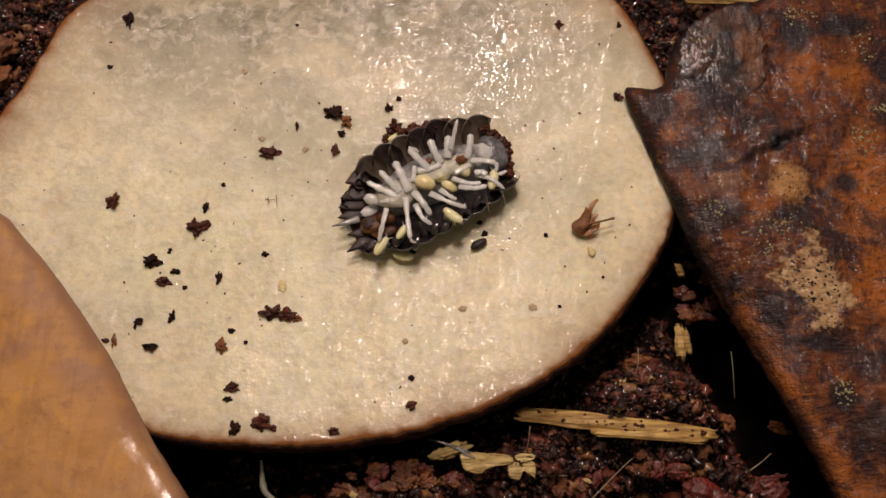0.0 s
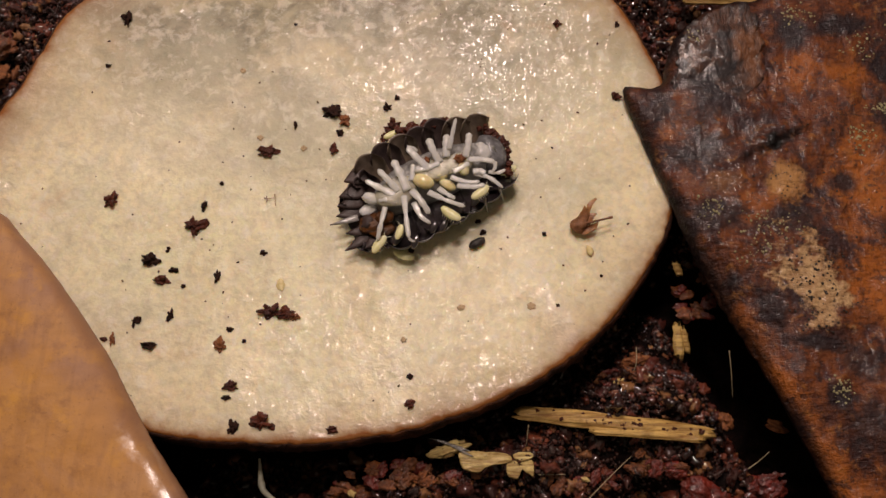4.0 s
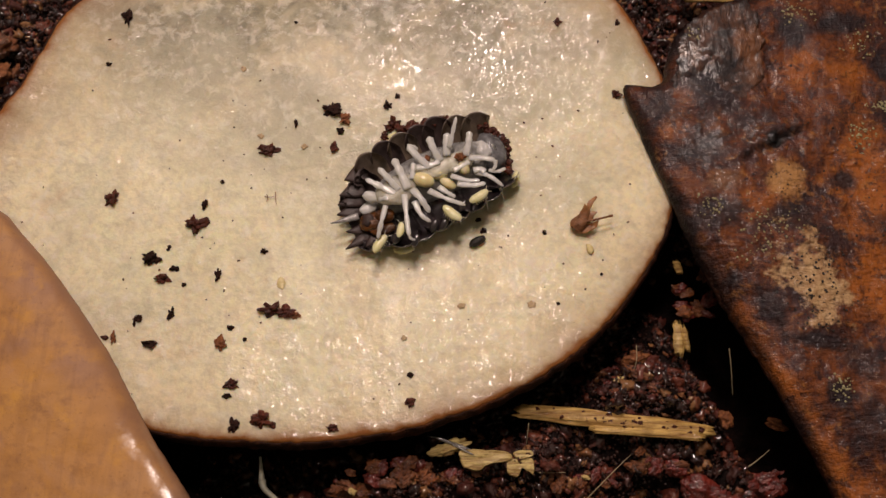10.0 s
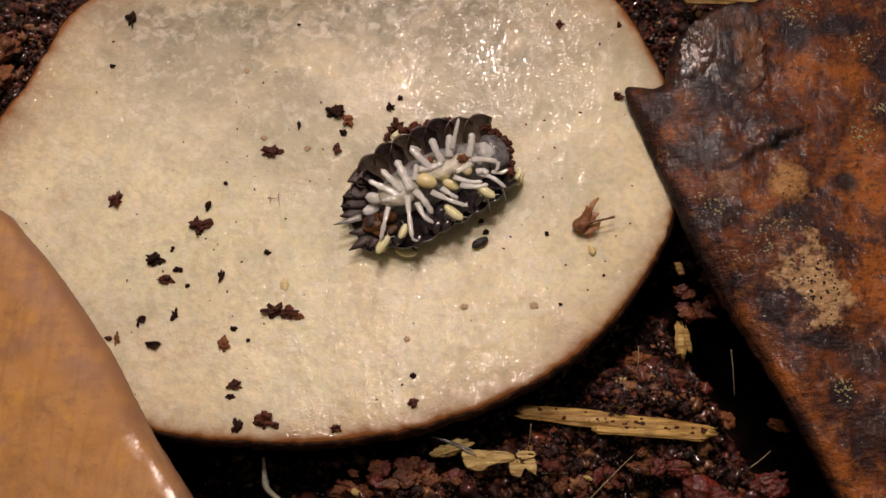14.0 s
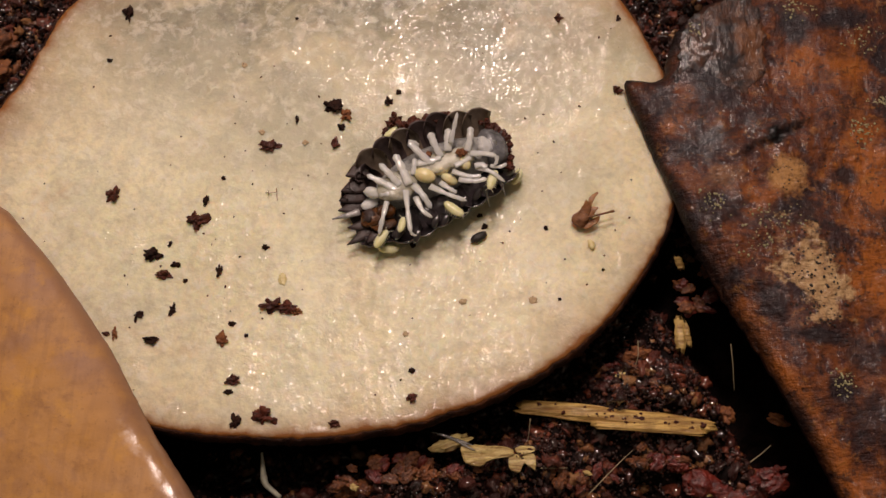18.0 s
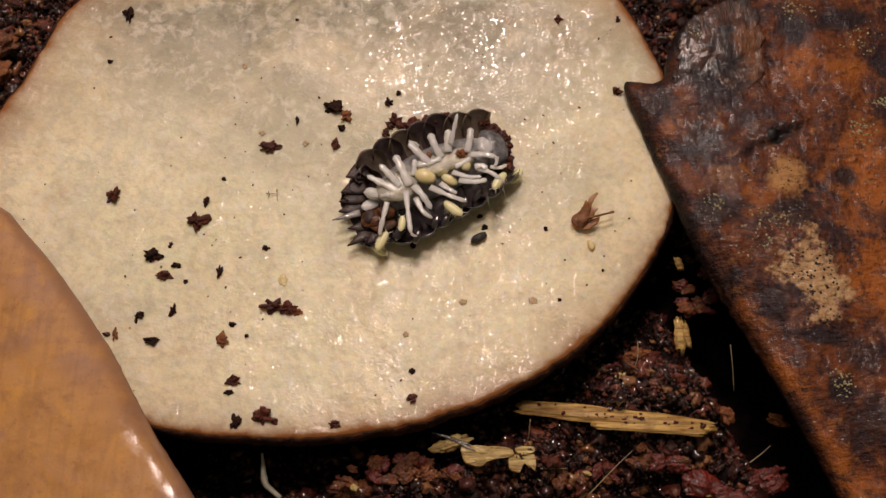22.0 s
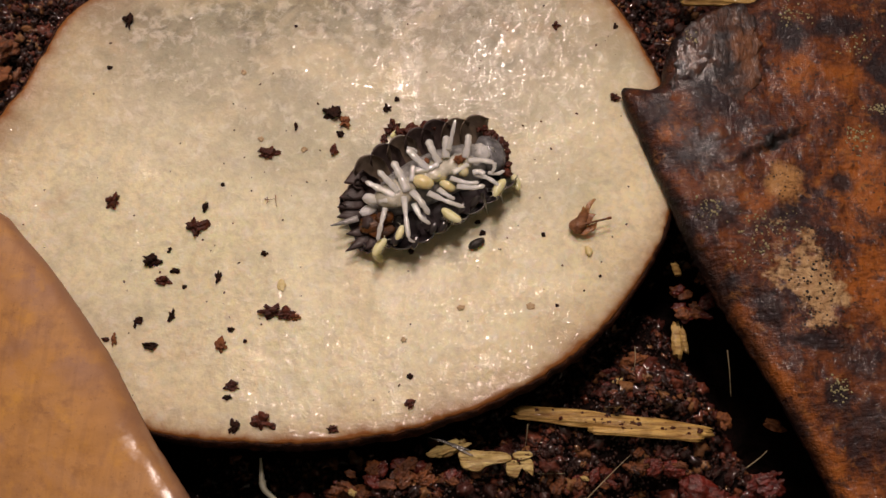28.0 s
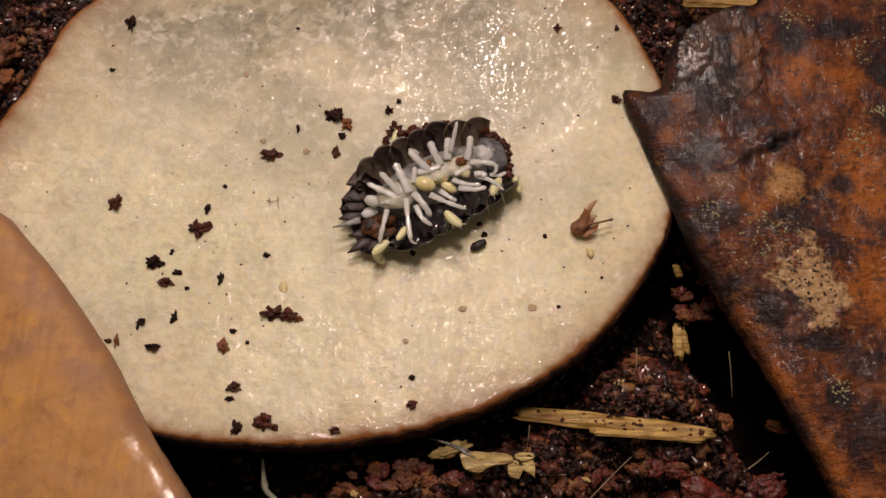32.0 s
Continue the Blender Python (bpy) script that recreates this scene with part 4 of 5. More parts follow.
leg((5.98, 0.84, 4.00), (5.98, 0.35, 3.90), (5.78, 0.01, 3.80), 0.22, 0.13)
leg((0.24, -1.84, 3.50), (1.77, -2.78, 3.90), (3.38, -3.30, 3.70), 0.36, 0.18)
leg((1.10, -1.43, 3.40), (1.96, -2.16, 3.60), (2.54, -2.38, 3.40), 0.30, 0.18)
leg((2.73, -1.16, 3.50), (4.07, -1.52, 3.90), (5.12, -1.31, 3.90), 0.34, 0.22)
leg((4.28, -0.04, 3.60), (5.51, -0.72, 4.00), (6.65, -1.56, 3.80), 0.34, 0.17)
leg((2.16, -0.46, 3.60), (3.50, -0.99, 3.80), (4.65, -1.04, 3.90), 0.30, 0.18)
leg((5.45, 0.17, 3.40), (6.21, -0.04, 3.60), (6.90, 0.28, 3.60), 0.24, 0.16)
leg((2.35, 0.02, 3.70), (3.13, 0.40, 3.80), (3.75, 0.88, 3.70), 0.30, 0.25)
leg((-0.93, 0.29, 3.60), (0.23, 0.45, 3.70), (1.20, 0.88, 3.70), 0.34, 0.30)
leg((4.08, -0.08, 3.90), (4.66, -0.02, 4.00), (5.13, -0.34, 4.00), 0.30, 0.30)


def blob(name, x, y, z, rx, ry, rz, material, seed, turn=0.0, rough=0.12, label="", parent=louse, level=3):
    bm = lump(seed, rx, ry, rz, rough, level, 0.9)
    bmesh.ops.rotate(bm, verts=bm.verts, cent=(0, 0, 0), matrix=Matrix.Rotation(radians(turn), 3, "Z"))
    bmesh.ops.translate(bm, verts=bm.verts, vec=(x, y, z))
    return part(name, bm, material, parent, label)


blob("egg", -0.20, -0.82, 3.5, 0.98, 0.66, 0.55, M_EGG, 1, -20, 0.06, "yellow egg")
blob("egg", 3.25, 0.42, 3.4, 0.50, 0.66, 0.45, M_EGG, 2, 20, 0.06, "yellow egg")
blob("egg", 1.05, -0.05, 3.1, 0.85, 0.5, 0.45, M_EGG, 3, 10, 0.15, "yellow egg")
blob("egg", 1.9, -0.9, 2.9, 0.8, 0.45, 0.45, M_EGG, 4, -30, 0.15, "yellow egg")
blob("brood_flap", 0.9, 0.55, 3.25, 2.2, 0.95, 0.4, M_MEMBRANE, 5, 25, 0.25, "pale brood flap")
blob("brood_flap", 2.6, 1.0, 3.35, 1.7, 0.9, 0.35, M_MEMBRANE, 6, 15, 0.25, "pale brood flap")
blob("brood_flap", -2.4, -1.6, 3.15, 2.1, 1.25, 0.45, M_MEMBRANE, 7, 35, 0.25, "pale brood flap")
blob("tail_flap", -4.75, -4.0, 1.75, 1.1, 0.85, 0.55, M_AMBER, 8, 20, 0.22, "amber brown tail flap")
blob("tail_flap", -3.6, -3.6, 2.1, 0.8, 0.7, 0.55, M_AMBER, 9, 20, 0.22, "amber brown tail flap")
# white lump added in place of the bright highlight on the tail
blob("tail_flap", -4.75, -2.15, 2.8, 0.85, 0.5, 0.42, M_LEG, 10, -20, 0.2, "glossy white lump standing in for the tail's highlight")
blob("head", 5.75, 2.75, 1.75, 1.25, 2.1, 1.45, M_HEAD, 11, 24, 0.15, "translucent grey head")
blob("mouthparts", 4.9, 2.45, 2.9, 0.75, 0.95, 0.5, M_BELLY, 12, 20, 0.3)
blob("eye", 6.55, 3.9, 2.3, 0.22, 0.3, 0.25, M_PLATE, 13, 0, 0.05)


def spike(p0, p1, r):
    line = smooth_line((p0, ((p0[0] + p1[0]) / 2, (p0[1] + p1[1]) / 2, (p0[2] + p1[2]) / 2 + 0.1), p1), 8)
    return tube(bmesh.new(), line, [r * max(0.06, 1 - (i / 8) ** 1.6) for i in range(9)], 8, 0.7)


part("tail_spine", tooth((-5.9, -3.5, 1.9), (-8.3, -4.25, 1.9), 0.30, 0.1), M_SPINE, louse, "glossy pale grey tail spine")
blob("opening", -5.05, -3.95, 2.05, 0.62, 0.55, 0.30, M_LOBE, 16, 20, 0.4, "dark wet opening under the tail")
blob("tail_flap", -5.0, -2.8, 2.1, 0.9, 0.5, 0.22, M_BELLY, 14, 30, 0.25, "translucent grey tail flap")
blob("tail_flap", -3.9, -4.6, 1.7, 1.2, 0.7, 0.25, M_AMBER, 15, 10, 0.25, "amber brown tail flap")
# glossy ridges added to put glints on the wet black plates of the lower side
for x, y, turn in ((0.66, -4.62, 62), (1.50, -4.48, 60), (-2.53, -5.66, 72), (-0.91, -5.97, 70), (3.13, -2.73, 58), (4.30, -2.09, 55)):
    ridge = tube(bmesh.new(), [(math.cos(radians(turn)) * q, math.sin(radians(turn)) * q, 1.75 - 0.25 * q * q + 0.35 * q) for q in (-0.6, -0.4, -0.2, 0, 0.2, 0.4, 0.6)],
                 [0.10, 0.24, 0.31, 0.33, 0.31, 0.24, 0.10], 11, 0.5)
    bmesh.ops.translate(ridge, verts=ridge.verts, vec=(x, y, 0.62))
    part("plate_ridge", ridge, M_PLATE, louse, "glossy black ridge added to catch a glint")
part("antenna", spike((4.9, -1.6, 3.0), (5.45, -2.7, 1.0), 0.20), M_PLATE, louse)
part("antenna", spike((6.3, -0.9, 2.6), (6.9, -1.6, 0.8), 0.18), M_PLATE, louse)


# ---------------------------------------------------------------- young woodlice
def young(name, label, size=1.0, bend=0.0):
    """One young woodlouse, head along +x, its back up, its middle at the origin."""
    base = thing(name, 0, 0, 0, label, "young woodlouse", "young woodlice on the woodlouse")
    n, segs = 36, 12
    line, rad = [], []
    for i in range(n + 1):
        s = i / n
        a = (s - 0.5) * 2.0 * size
        line.append((a, bend * a * a / size, 0))
        rad.append(0.44 * size * max(0.01, 4 * s * (1 - s)) ** 0.42 * (1 + 0.035 * math.cos(s * 2 * math.pi * 9)))
    part("body", tube(bmesh.new(), line, rad, segs, 0.62), M_MANCA, base, "segmented pale yellow shell")
    for side in (-1, 1):
        for i in range(6):
            a = (-0.55 + 0.22 * i) * size
            y0 = bend * a * a / size
            bm = tube(bmesh.new(), [(a, y0 + side * 0.28 * size, -0.08), (a + 0.03, y0 + side * 0.45 * size, -0.16), (a + 0.06, y0 + side * 0.54 * size, -0.26 * size)],
                      [0.05 * size, 0.04 * size, 0.018 * size], 5)
            part("leg", bm, M_MANCA_LEG, base)
        bm = tube(bmesh.new(), [(0.85 * size, side * 0.1 + bend * 0.8, 0), (1.05 * size, side * 0.22 + bend * 1.1, 0.05), (1.25 * size, side * 0.36 + bend * 1.4, -0.05)],
                  [0.045 * size, 0.035 * size, 0.02 * size], 5)
        part("antenna", bm, M_MANCA_LEG, base)
    return base


manca_c = young("young_woodlouse", "pale yellow young woodlouse crawling over the pale legs", 0.95, 0.10)
manca_h = young("young_woodlouse", "pale yellow young woodlouse crawling on the slice beside the head", 0.85, 0.05)
manca_d = young("young_woodlouse", "plump yellow young woodlouse among the folded legs", 1.0, 0.12)
manca_a = young("young_woodlouse", "yellow young woodlouse clinging to a leg near the tail", 0.95, -0.10)
manca_e = young("young_woodlouse", "small yellow young woodlouse beside a long leg", 0.72, 0.10)
manca_b = young("young_woodlouse", "pale young woodlouse crawling along the tail's side on the slice", 0.95, 0.16)
manca_f = young("young_woodlouse", "cream young woodlouse at the soil crusted rim", 0.75, 0.05)

# ---------------------------------------------------------------- crumbs on the slice
COUNT = [0]


def crumb(x, y, sx, sy, tone):
    """One crumb of soil on the slice."""
    COUNT[0] += 1
    words = {"dark": "small blackish crumb of soil on the potato slice", "brown": "ragged dark red brown crumb of soil on the slice",
             "orange": "small orange brown bit of bark on the slice", "tan": "flat pale tan speck on the potato slice",
             "yellow": "thin yellowish flake on the potato slice"}
    s = COUNT[0]
    flat = 0.12 if tone in ("tan", "yellow") else 0.65
    low = max(min(sx, sy) * flat, 0.07)
    bm = lump(s * 1.7, sx * 0.84, sy * 0.84, low, (0.4 if flat < 0.2 else 1.15) if max(sx, sy) > 0.33 else 0.8, 4 if max(sx, sy) > 0.3 else 3, 1.45, 6)
    ob = part("soil_crumb", bm, M_CRUMB[tone])
    ob.matrix_basis = pose(x * MM, y * MM, (ZT + face_height(x, y) + low * 0.35) * MM)
    tagged(ob, words[tone], "soil crumb", "crumbs on the slice")


crumb(-30.18, 24.07, 0.44, 0.86, "dark")
crumb(-31.40, 18.72, 0.27, 0.22, "dark")
crumb(-14.02, 23.30, 0.16, 0.17, "dark")
crumb(-18.69, 18.16, 0.27, 0.34, "tan")
crumb(-10.13, 13.63, 0.73, 0.61, "dark")
crumb(-8.95, 12.80, 0.47, 0.49, "orange")
crumb(-9.32, 11.62, 0.31, 0.33, "dark")
crumb(-9.88, 9.99, 0.31, 0.49, "brown")
crumb(-12.57, 10.05, 0.31, 0.27, "tan")
crumb(-15.73, 9.65, 0.88, 0.49, "brown")
crumb(-16.65, 11.10, 0.31, 0.27, "tan")
crumb(-13.46, 12.44, 0.16, 0.38, "dark")
crumb(-5.07, 14.22, 0.37, 0.33, "dark")
crumb(-4.15, 15.24, 0.26, 0.28, "dark")
crumb(-19.75, 6.41, 0.20, 0.21, "dark")
crumb(-21.20, 4.23, 0.25, 0.53, "dark")
crumb(-29.47, 4.79, 0.61, 0.64, "brown")
crumb(-21.83, 2.26, 0.75, 0.68, "brown")
crumb(-25.46, -0.91, 0.74, 0.52, "dark")
crumb(-23.35, -1.86, 0.44, 0.26, "dark")
crumb(-24.38, -2.81, 0.64, 0.46, "brown")
crumb(-23.99, 0.21, 0.20, 0.21, "dark")
crumb(-19.51, -2.44, 0.25, 0.57, "dark")
crumb(-22.43, -3.33, 0.25, 0.21, "dark")
crumb(-15.63, -0.27, 0.30, 0.26, "dark")
crumb(-14.72, -5.60, 0.87, 0.51, "brown")
crumb(-13.34, -5.95, 0.75, 0.55, "brown")
crumb(-12.60, -6.20, 0.45, 0.32, "orange")
crumb(-23.30, -5.95, 0.24, 0.46, "dark")
crumb(-26.15, -6.46, 0.39, 0.31, "dark")
crumb(-24.85, -8.72, 0.58, 0.30, "dark")
crumb(-26.34, -6.92, 0.14, 0.20, "dark")
crumb(-18.78, -8.77, 0.48, 0.60, "orange")
crumb(-18.08, -7.27, 0.29, 0.25, "dark")
crumb(-16.80, -8.32, 0.19, 0.20, "dark")
crumb(-28.65, -8.17, 0.29, 0.25, "brown")
crumb(-27.98, -8.12, 0.24, 0.50, "orange")
crumb(-17.57, -12.20, 0.52, 0.40, "brown")
crumb(-17.91, -13.26, 0.33, 0.25, "dark")
crumb(-14.92, -15.31, 0.75, 0.69, "brown")
crumb(-14.02, -15.68, 0.28, 0.29, "brown")
crumb(-17.16, -15.82, 0.42, 0.54, "dark")
crumb(-9.00, -15.87, 0.47, 0.29, "brown")
crumb(-2.69, -11.43, 0.28, 0.30, "dark")
crumb(-2.66, -13.84, 0.38, 0.35, "brown")
crumb(9.99, -5.14, 0.19, 0.15, "dark")
crumb(9.02, 1.50, 0.20, 0.26, "dark")
crumb(3.69, 1.71, 0.35, 0.21, "dark")
crumb(3.21, 2.75, 0.30, 0.21, "dark")
crumb(16.19, 15.42, 0.42, 0.39, "brown")
crumb(11.05, 23.42, 0.33, 0.34, "brown")
crumb(16.78, 23.29, 0.22, 0.29, "dark")
crumb(13.88, -2.39, 0.15, 0.16, "dark")
crumb(-2.67, -0.06, 0.25, 0.31, "dark")
crumb(-2.63, 0.47, 0.40, 0.31, "brown")
crumb(-4.87, 11.91, 0.47, 0.44, "brown")
crumb(-4.36, 12.38, 0.47, 0.49, "brown")
crumb(-5.27, 11.10, 0.31, 0.49, "brown")
crumb(-13.98, -3.22, 0.44, 0.62, "yellow")
crumb(1.65, -5.34, 0.39, 0.31, "tan")
crumb(7.71, -5.19, 0.39, 0.36, "tan")
crumb(-3.21, -8.22, 0.24, 0.25, "tan")
crumb(-24.11, -0.06, 0.15, 0.16, "dark")


# dust of tiny dark specks on the cut face
rng = random.Random(3)
bm = bmesh.new()
for i in range(130):
    x, y = rng.uniform(-38, 18), rng.uniform(-14, 26)
    if beyond_slice(x, y) > -1.5:
        continue
    r = rng.uniform(0.035, 0.10)
    bmesh.ops.create_icosphere(bm, subdivisions=1, radius=r, matrix=Matrix.Translation((x - SLICE_C[0], y - SLICE_C[1], ZT + face_height(x, y) + r * 0.3)) @ Matrix.Rotation(rng.uniform(0, 3), 4, "Z") @ Matrix.Diagonal((rng.uniform(0.7, 2.0), 1, 0.7, 1)))
tagged(part("specks", bm, M_CRUMB["brown"], SLICE, "tiny dark brown specks"), kind="stuff")


# soil crusted on the woodlouse
def crust(x, y, z, r, tone="brown"):
    COUNT[0] += 1
    ob = part("soil_crumb", lump(COUNT[0] * 2.3, r, r * 0.9, r * 0.7, 0.75, 3, 1.6, 6), M_CRUMB[tone])
    ob.matrix_basis = pose((ISO_O[0] + x) * MM, (ISO_O[1] + y) * MM, (ZT + z) * MM, 0, 0, 40 * COUNT[0])
    tagged(ob, "ragged red brown soil crumb stuck to the woodlouse", "soil crumb", "crumbs on the woodlouse")


rng = random.Random(5)
for i in range(30):
    u = i / 29
    crust(-2.5 + 4.3 * u + rng.uniform(-0.2, 0.2), 4.55 + 1.5 * u - 0.3 * u * u + rng.uniform(-0.25, 0.3), 2.2 + rng.uniform(-0.2, 0.3), rng.uniform(0.20, 0.42))
for i in range(28):
    u = i / 27
    ang = 1.45 - 1.75 * u
    crust(4.6 + 2.75 * math.cos(ang) + rng.uniform(-0.2, 0.2), 1.75 + 3.3 * math.sin(ang) + rng.uniform(-0.2, 0.2), 2.1 + rng.uniform(-0.3, 0.3), rng.uniform(0.16, 0.36))
crust(2.93, 1.23, 3.85, 0.44, "orange")
crust(0.09, 1.11, 3.75, 0.26, "orange")

# ---------------------------------------------------------------- bits on the slice
husk = thing("seed_husk", 12.65, 2.2, ZT + 0.15, "dry brown seed husk with bent prongs on the slice", "seed husk")
blob("shell", -0.55, -0.05, 0.5, 0.85, 0.75, 0.55, M_HUSK, 31, 25, 0.35, "dark cupped shell", husk)


def prong(points, r, parent, material=M_HUSK, name="prong", thin=0.4):
    line = smooth_line(points, 10)
    return part(name, tube(bmesh.new(), line, [r * (1 - (1 - thin) * i / 10) for i in range(11)], 7), material, parent)



def petal(points, widths, thin=0.16):
    """A thin curled sheet of the husk along points."""
    line = smooth_line(points, 12)
    wide = np.interp(np.linspace(0, 1, 13), np.linspace(0, 1, len(widths)), widths)
    return part("petal", tube(bmesh.new(), line, list(wide), 10, thin), M_PETAL, husk, "thin curled brown petal")


petal(((-0.9, -0.55, 0.25), (-0.1, -0.75, 0.55), (0.75, -0.55, 0.9)), (0.15, 0.32, 0.06))
petal(((-0.4, 0.1, 0.8), (-0.1, 0.75, 1.1), (-0.15, 1.35, 1.5)), (0.45, 0.42, 0.05))
petal(((0.0, 0.1, 0.7), (0.45, 0.55, 1.0), (0.95, 0.75, 1.1)), (0.45, 0.35, 0.05))
petal(((0.1, 0.6, 1.0), (0.35, 1.45, 1.4), (0.95, 2.15, 1.3)), (0.16, 0.24, 0.10))
petal(((0.1, -0.5, 0.4), (0.7, -0.3, 0.6), (1.05, 0.0, 1.0)), (0.3, 0.3, 0.05))
prong(((-0.4, -0.2, 1.0), (1.0, 0.12, 1.0), (2.2, 0.45, 0.95)), 0.10, husk, M_HUSK, "stalk", 0.9)
prong(((2.0, 0.40, 0.96), (2.2, 0.45, 0.95), (2.35, 0.48, 0.95)), 0.13, husk, M_HUSK, "stalk_end", 0.9)
ob = part("yellow_flake", lump(41, 0.32, 0.55, 0.2, 0.3, 2), M_CRUMB["yellow"])
ob.matrix_basis = pose(12.97 * MM, -0.1 * MM, (ZT + 0.12) * MM, 0, 0, 8)
tagged(ob, "tiny translucent yellow flake on the potato slice", "flake")
bm = lump(42, 0.80, 0.42, 0.34, 0.18, 3)
ob = part("black_seed", bm, M_PIT)
ob.matrix_basis = pose(3.08 * MM, 0.58 * MM, (ZT + 0.24) * MM, 0, 0, 33)
tagged(ob, "small black oval seed lying on the slice", "seed")


def fibre(points, r, label, material=M_FIBRE):
    """A thin hair or rootlet; points in the plan."""
    line = smooth_line(points, 16)
    ob = part("root_fibre", tube(bmesh.new(), line, [r * (1 - 0.6 * i / 16) for i in range(17)], 5), material)
    return tagged(ob, label, "fibre", "loose fibres")


H = ZT + 0.12
fibre(((-15.9, 5.0, H), (-15.5, 4.9, H + 0.05), (-15.0, 5.0, H)), 0.05, "hair-thin brown fibre lying on the slice", M_HUSK)
fibre(((-14.95, 5.4, H), (-14.9, 4.9, H + 0.05), (-14.8, 4.2, H)), 0.05, "hair-thin brown fibre lying on the slice", M_HUSK)
fibre(((-15.7, 5.2, H), (-15.6, 4.8, H + 0.05), (-15.7, 4.5, H)), 0.04, "hair-thin brown fibre lying on the slice", M_HUSK)

# ---------------------------------------------------------------- litter on the soil
fibre(((25.15, -8.24, 4.0), (25.3, -10.0, 3.4), (25.52, -11.98, 2.2)), 0.06, "fine pale root hair standing out of soil")
fibre(((12.2, -21.0, 2.2), (14.4, -18.9, 3.4), (15.92, -17.55, 4.0)), 0.06, "fine pale root hair standing out of soil")
fibre(((7.38, -14.85, 4.0), (7.3, -15.8, 3.2), (7.18, -16.62, 2.2)), 0.055, "fine pale root hair standing out of soil")
fibre(((7.75, -18.81, 2.7), (9.0, -18.85, 2.9), (10.49, -18.81, 2.8)), 0.06, "fine tan fibre lying on soil")
fibre(((26.1, -18.32, 2.6), (27.0, -17.7, 3.0), (27.84, -17.01, 3.3)), 0.06, "fine pale root hair standing out of soil")
fibre(((17.3, -7.5, 2.6), (17.1, -9.2, 3.0), (16.6, -10.4, 2.4)), 0.045, "fine pale root hair standing out of soil")


def stalk(name, p0, p1, r, bend, label, frayed=0.0, material=M_STRAW, grooves=7):
    """A flattened straw with grooves along it."""
    p0, p1 = Vector(p0), Vector(p1)
    bm = bmesh.new()
    d = (p1 - p0).normalized()
    side = d.cross(Vector((0, 0, 1))).normalized()
    up = side.cross(d)
    rows, n, segs = [], 40, 28
    for i in range(n + 1):
        s = i / n
        c = p0.lerp(p1, s) + up * bend * 4 * s * (1 - s) + side * 0.10 * noise.noise((s * 4, p0.x, 0))
        rr = r * (0.86 + 0.2 * noise.noise((s * 3, p0.y, 2))) * (1 if 0.02 < s < 0.98 else 0.7)
        row = []
        for k in range(segs):
            a = 2 * math.pi * k / segs
            g = rr * (1 + 0.09 * math.sin(a * grooves) + 0.10 * noise.noise((s * 9, a * 2, p0.x)))
            end = frayed * noise.noise((a * 2.2, 0.4, p0.x)) if i in (0, n) else 0.0
            row.append(bm.verts.new(c + side * math.cos(a) * g + up * math.sin(a) * g * 0.6 + d * end))
        rows.append(row)
    for a, b in zip(rows, rows[1:]):
        for k in range(segs):
            bm.faces.new((a[k], a[(k + 1) % segs], b[(k + 1) % segs], b[k]))
    bm.faces.new(rows[0])
    bm.faces.new(list(reversed(rows[-1])))
    return tagged(part(name, bm, material), label, "straw")


stalk("straw_stalk", (6.38, -13.57, 2.9), (23.12, -15.37, 2.7), 0.80, 0.15, "split golden straw stalk lying on dark soil", 0.8)
stalk("straw_stalk", (21.03, -5.65, 2.9), (21.00, -8.37, 2.7), 0.50, 0.1, "short frayed bit of yellow straw on soil", 0.9, M_STRAW_UP)
stalk("straw_stalk", (21.51, -5.97, 3.0), (21.79, -7.96, 2.7), 0.26, 0.1, "thin split strand of yellow straw on soil", 0.6, M_STRAW_UP)
stalk("straw_stalk", (12.88, -15.11, 3.1), (22.26, -15.86, 3.0), 0.42, 0.1, "pale split strand beside the straw stalk", 0.8)
stalk("straw_stalk", (21.3, 0.3, 3.1), (21.6, -0.8, 3.0), 0.36, 0.05, "tiny yellow straw end in the soil", 0.4)
stalk("straw_stalk", (24.5, 29.4, 3.2), (32.5, 28.4, 3.2), 1.0, 0.2, "pale straw lying behind the decaying leaf", 0.4)


for i in range(34):
    u = 0.06 + 0.9 * rng.random()
    x, y, z = 6.2 + 17.2 * u, -13.55 - 1.75 * u + rng.uniform(-0.5, 0.5), 3.32 - 0.2 * u + 0.6 * 4 * u * (1 - u) * 0.15
    r = rng.uniform(0.06, 0.22)
    ob = part("soil_crumb", lump(200 + i, r, r * 0.8, r * 0.6, 1.0, 2, 1.3, 5), M_CRUMB["brown"])
    ob.matrix_basis = pose(x * MM, y * MM, z * MM)
    tagged(ob, "dark brown crumb of soil on the straw stalk", "soil crumb", "crumbs on the straw")


def chip(name, x, y, z, sx, sy, sz, turn, material, label, seed, tilt=0.0, rough=0.55):
    bm = lump(seed, sx, sy, sz, rough * 1.3, 4, 1.5, 6)
    ob = part(name, bm, material)
    ob.matrix_basis = pose(x * MM, y * MM, z * MM, tilt, tilt * 0.5, turn)
    return tagged(ob, label, "wood chip" if "chip" in name else "bark", "litter on the soil")



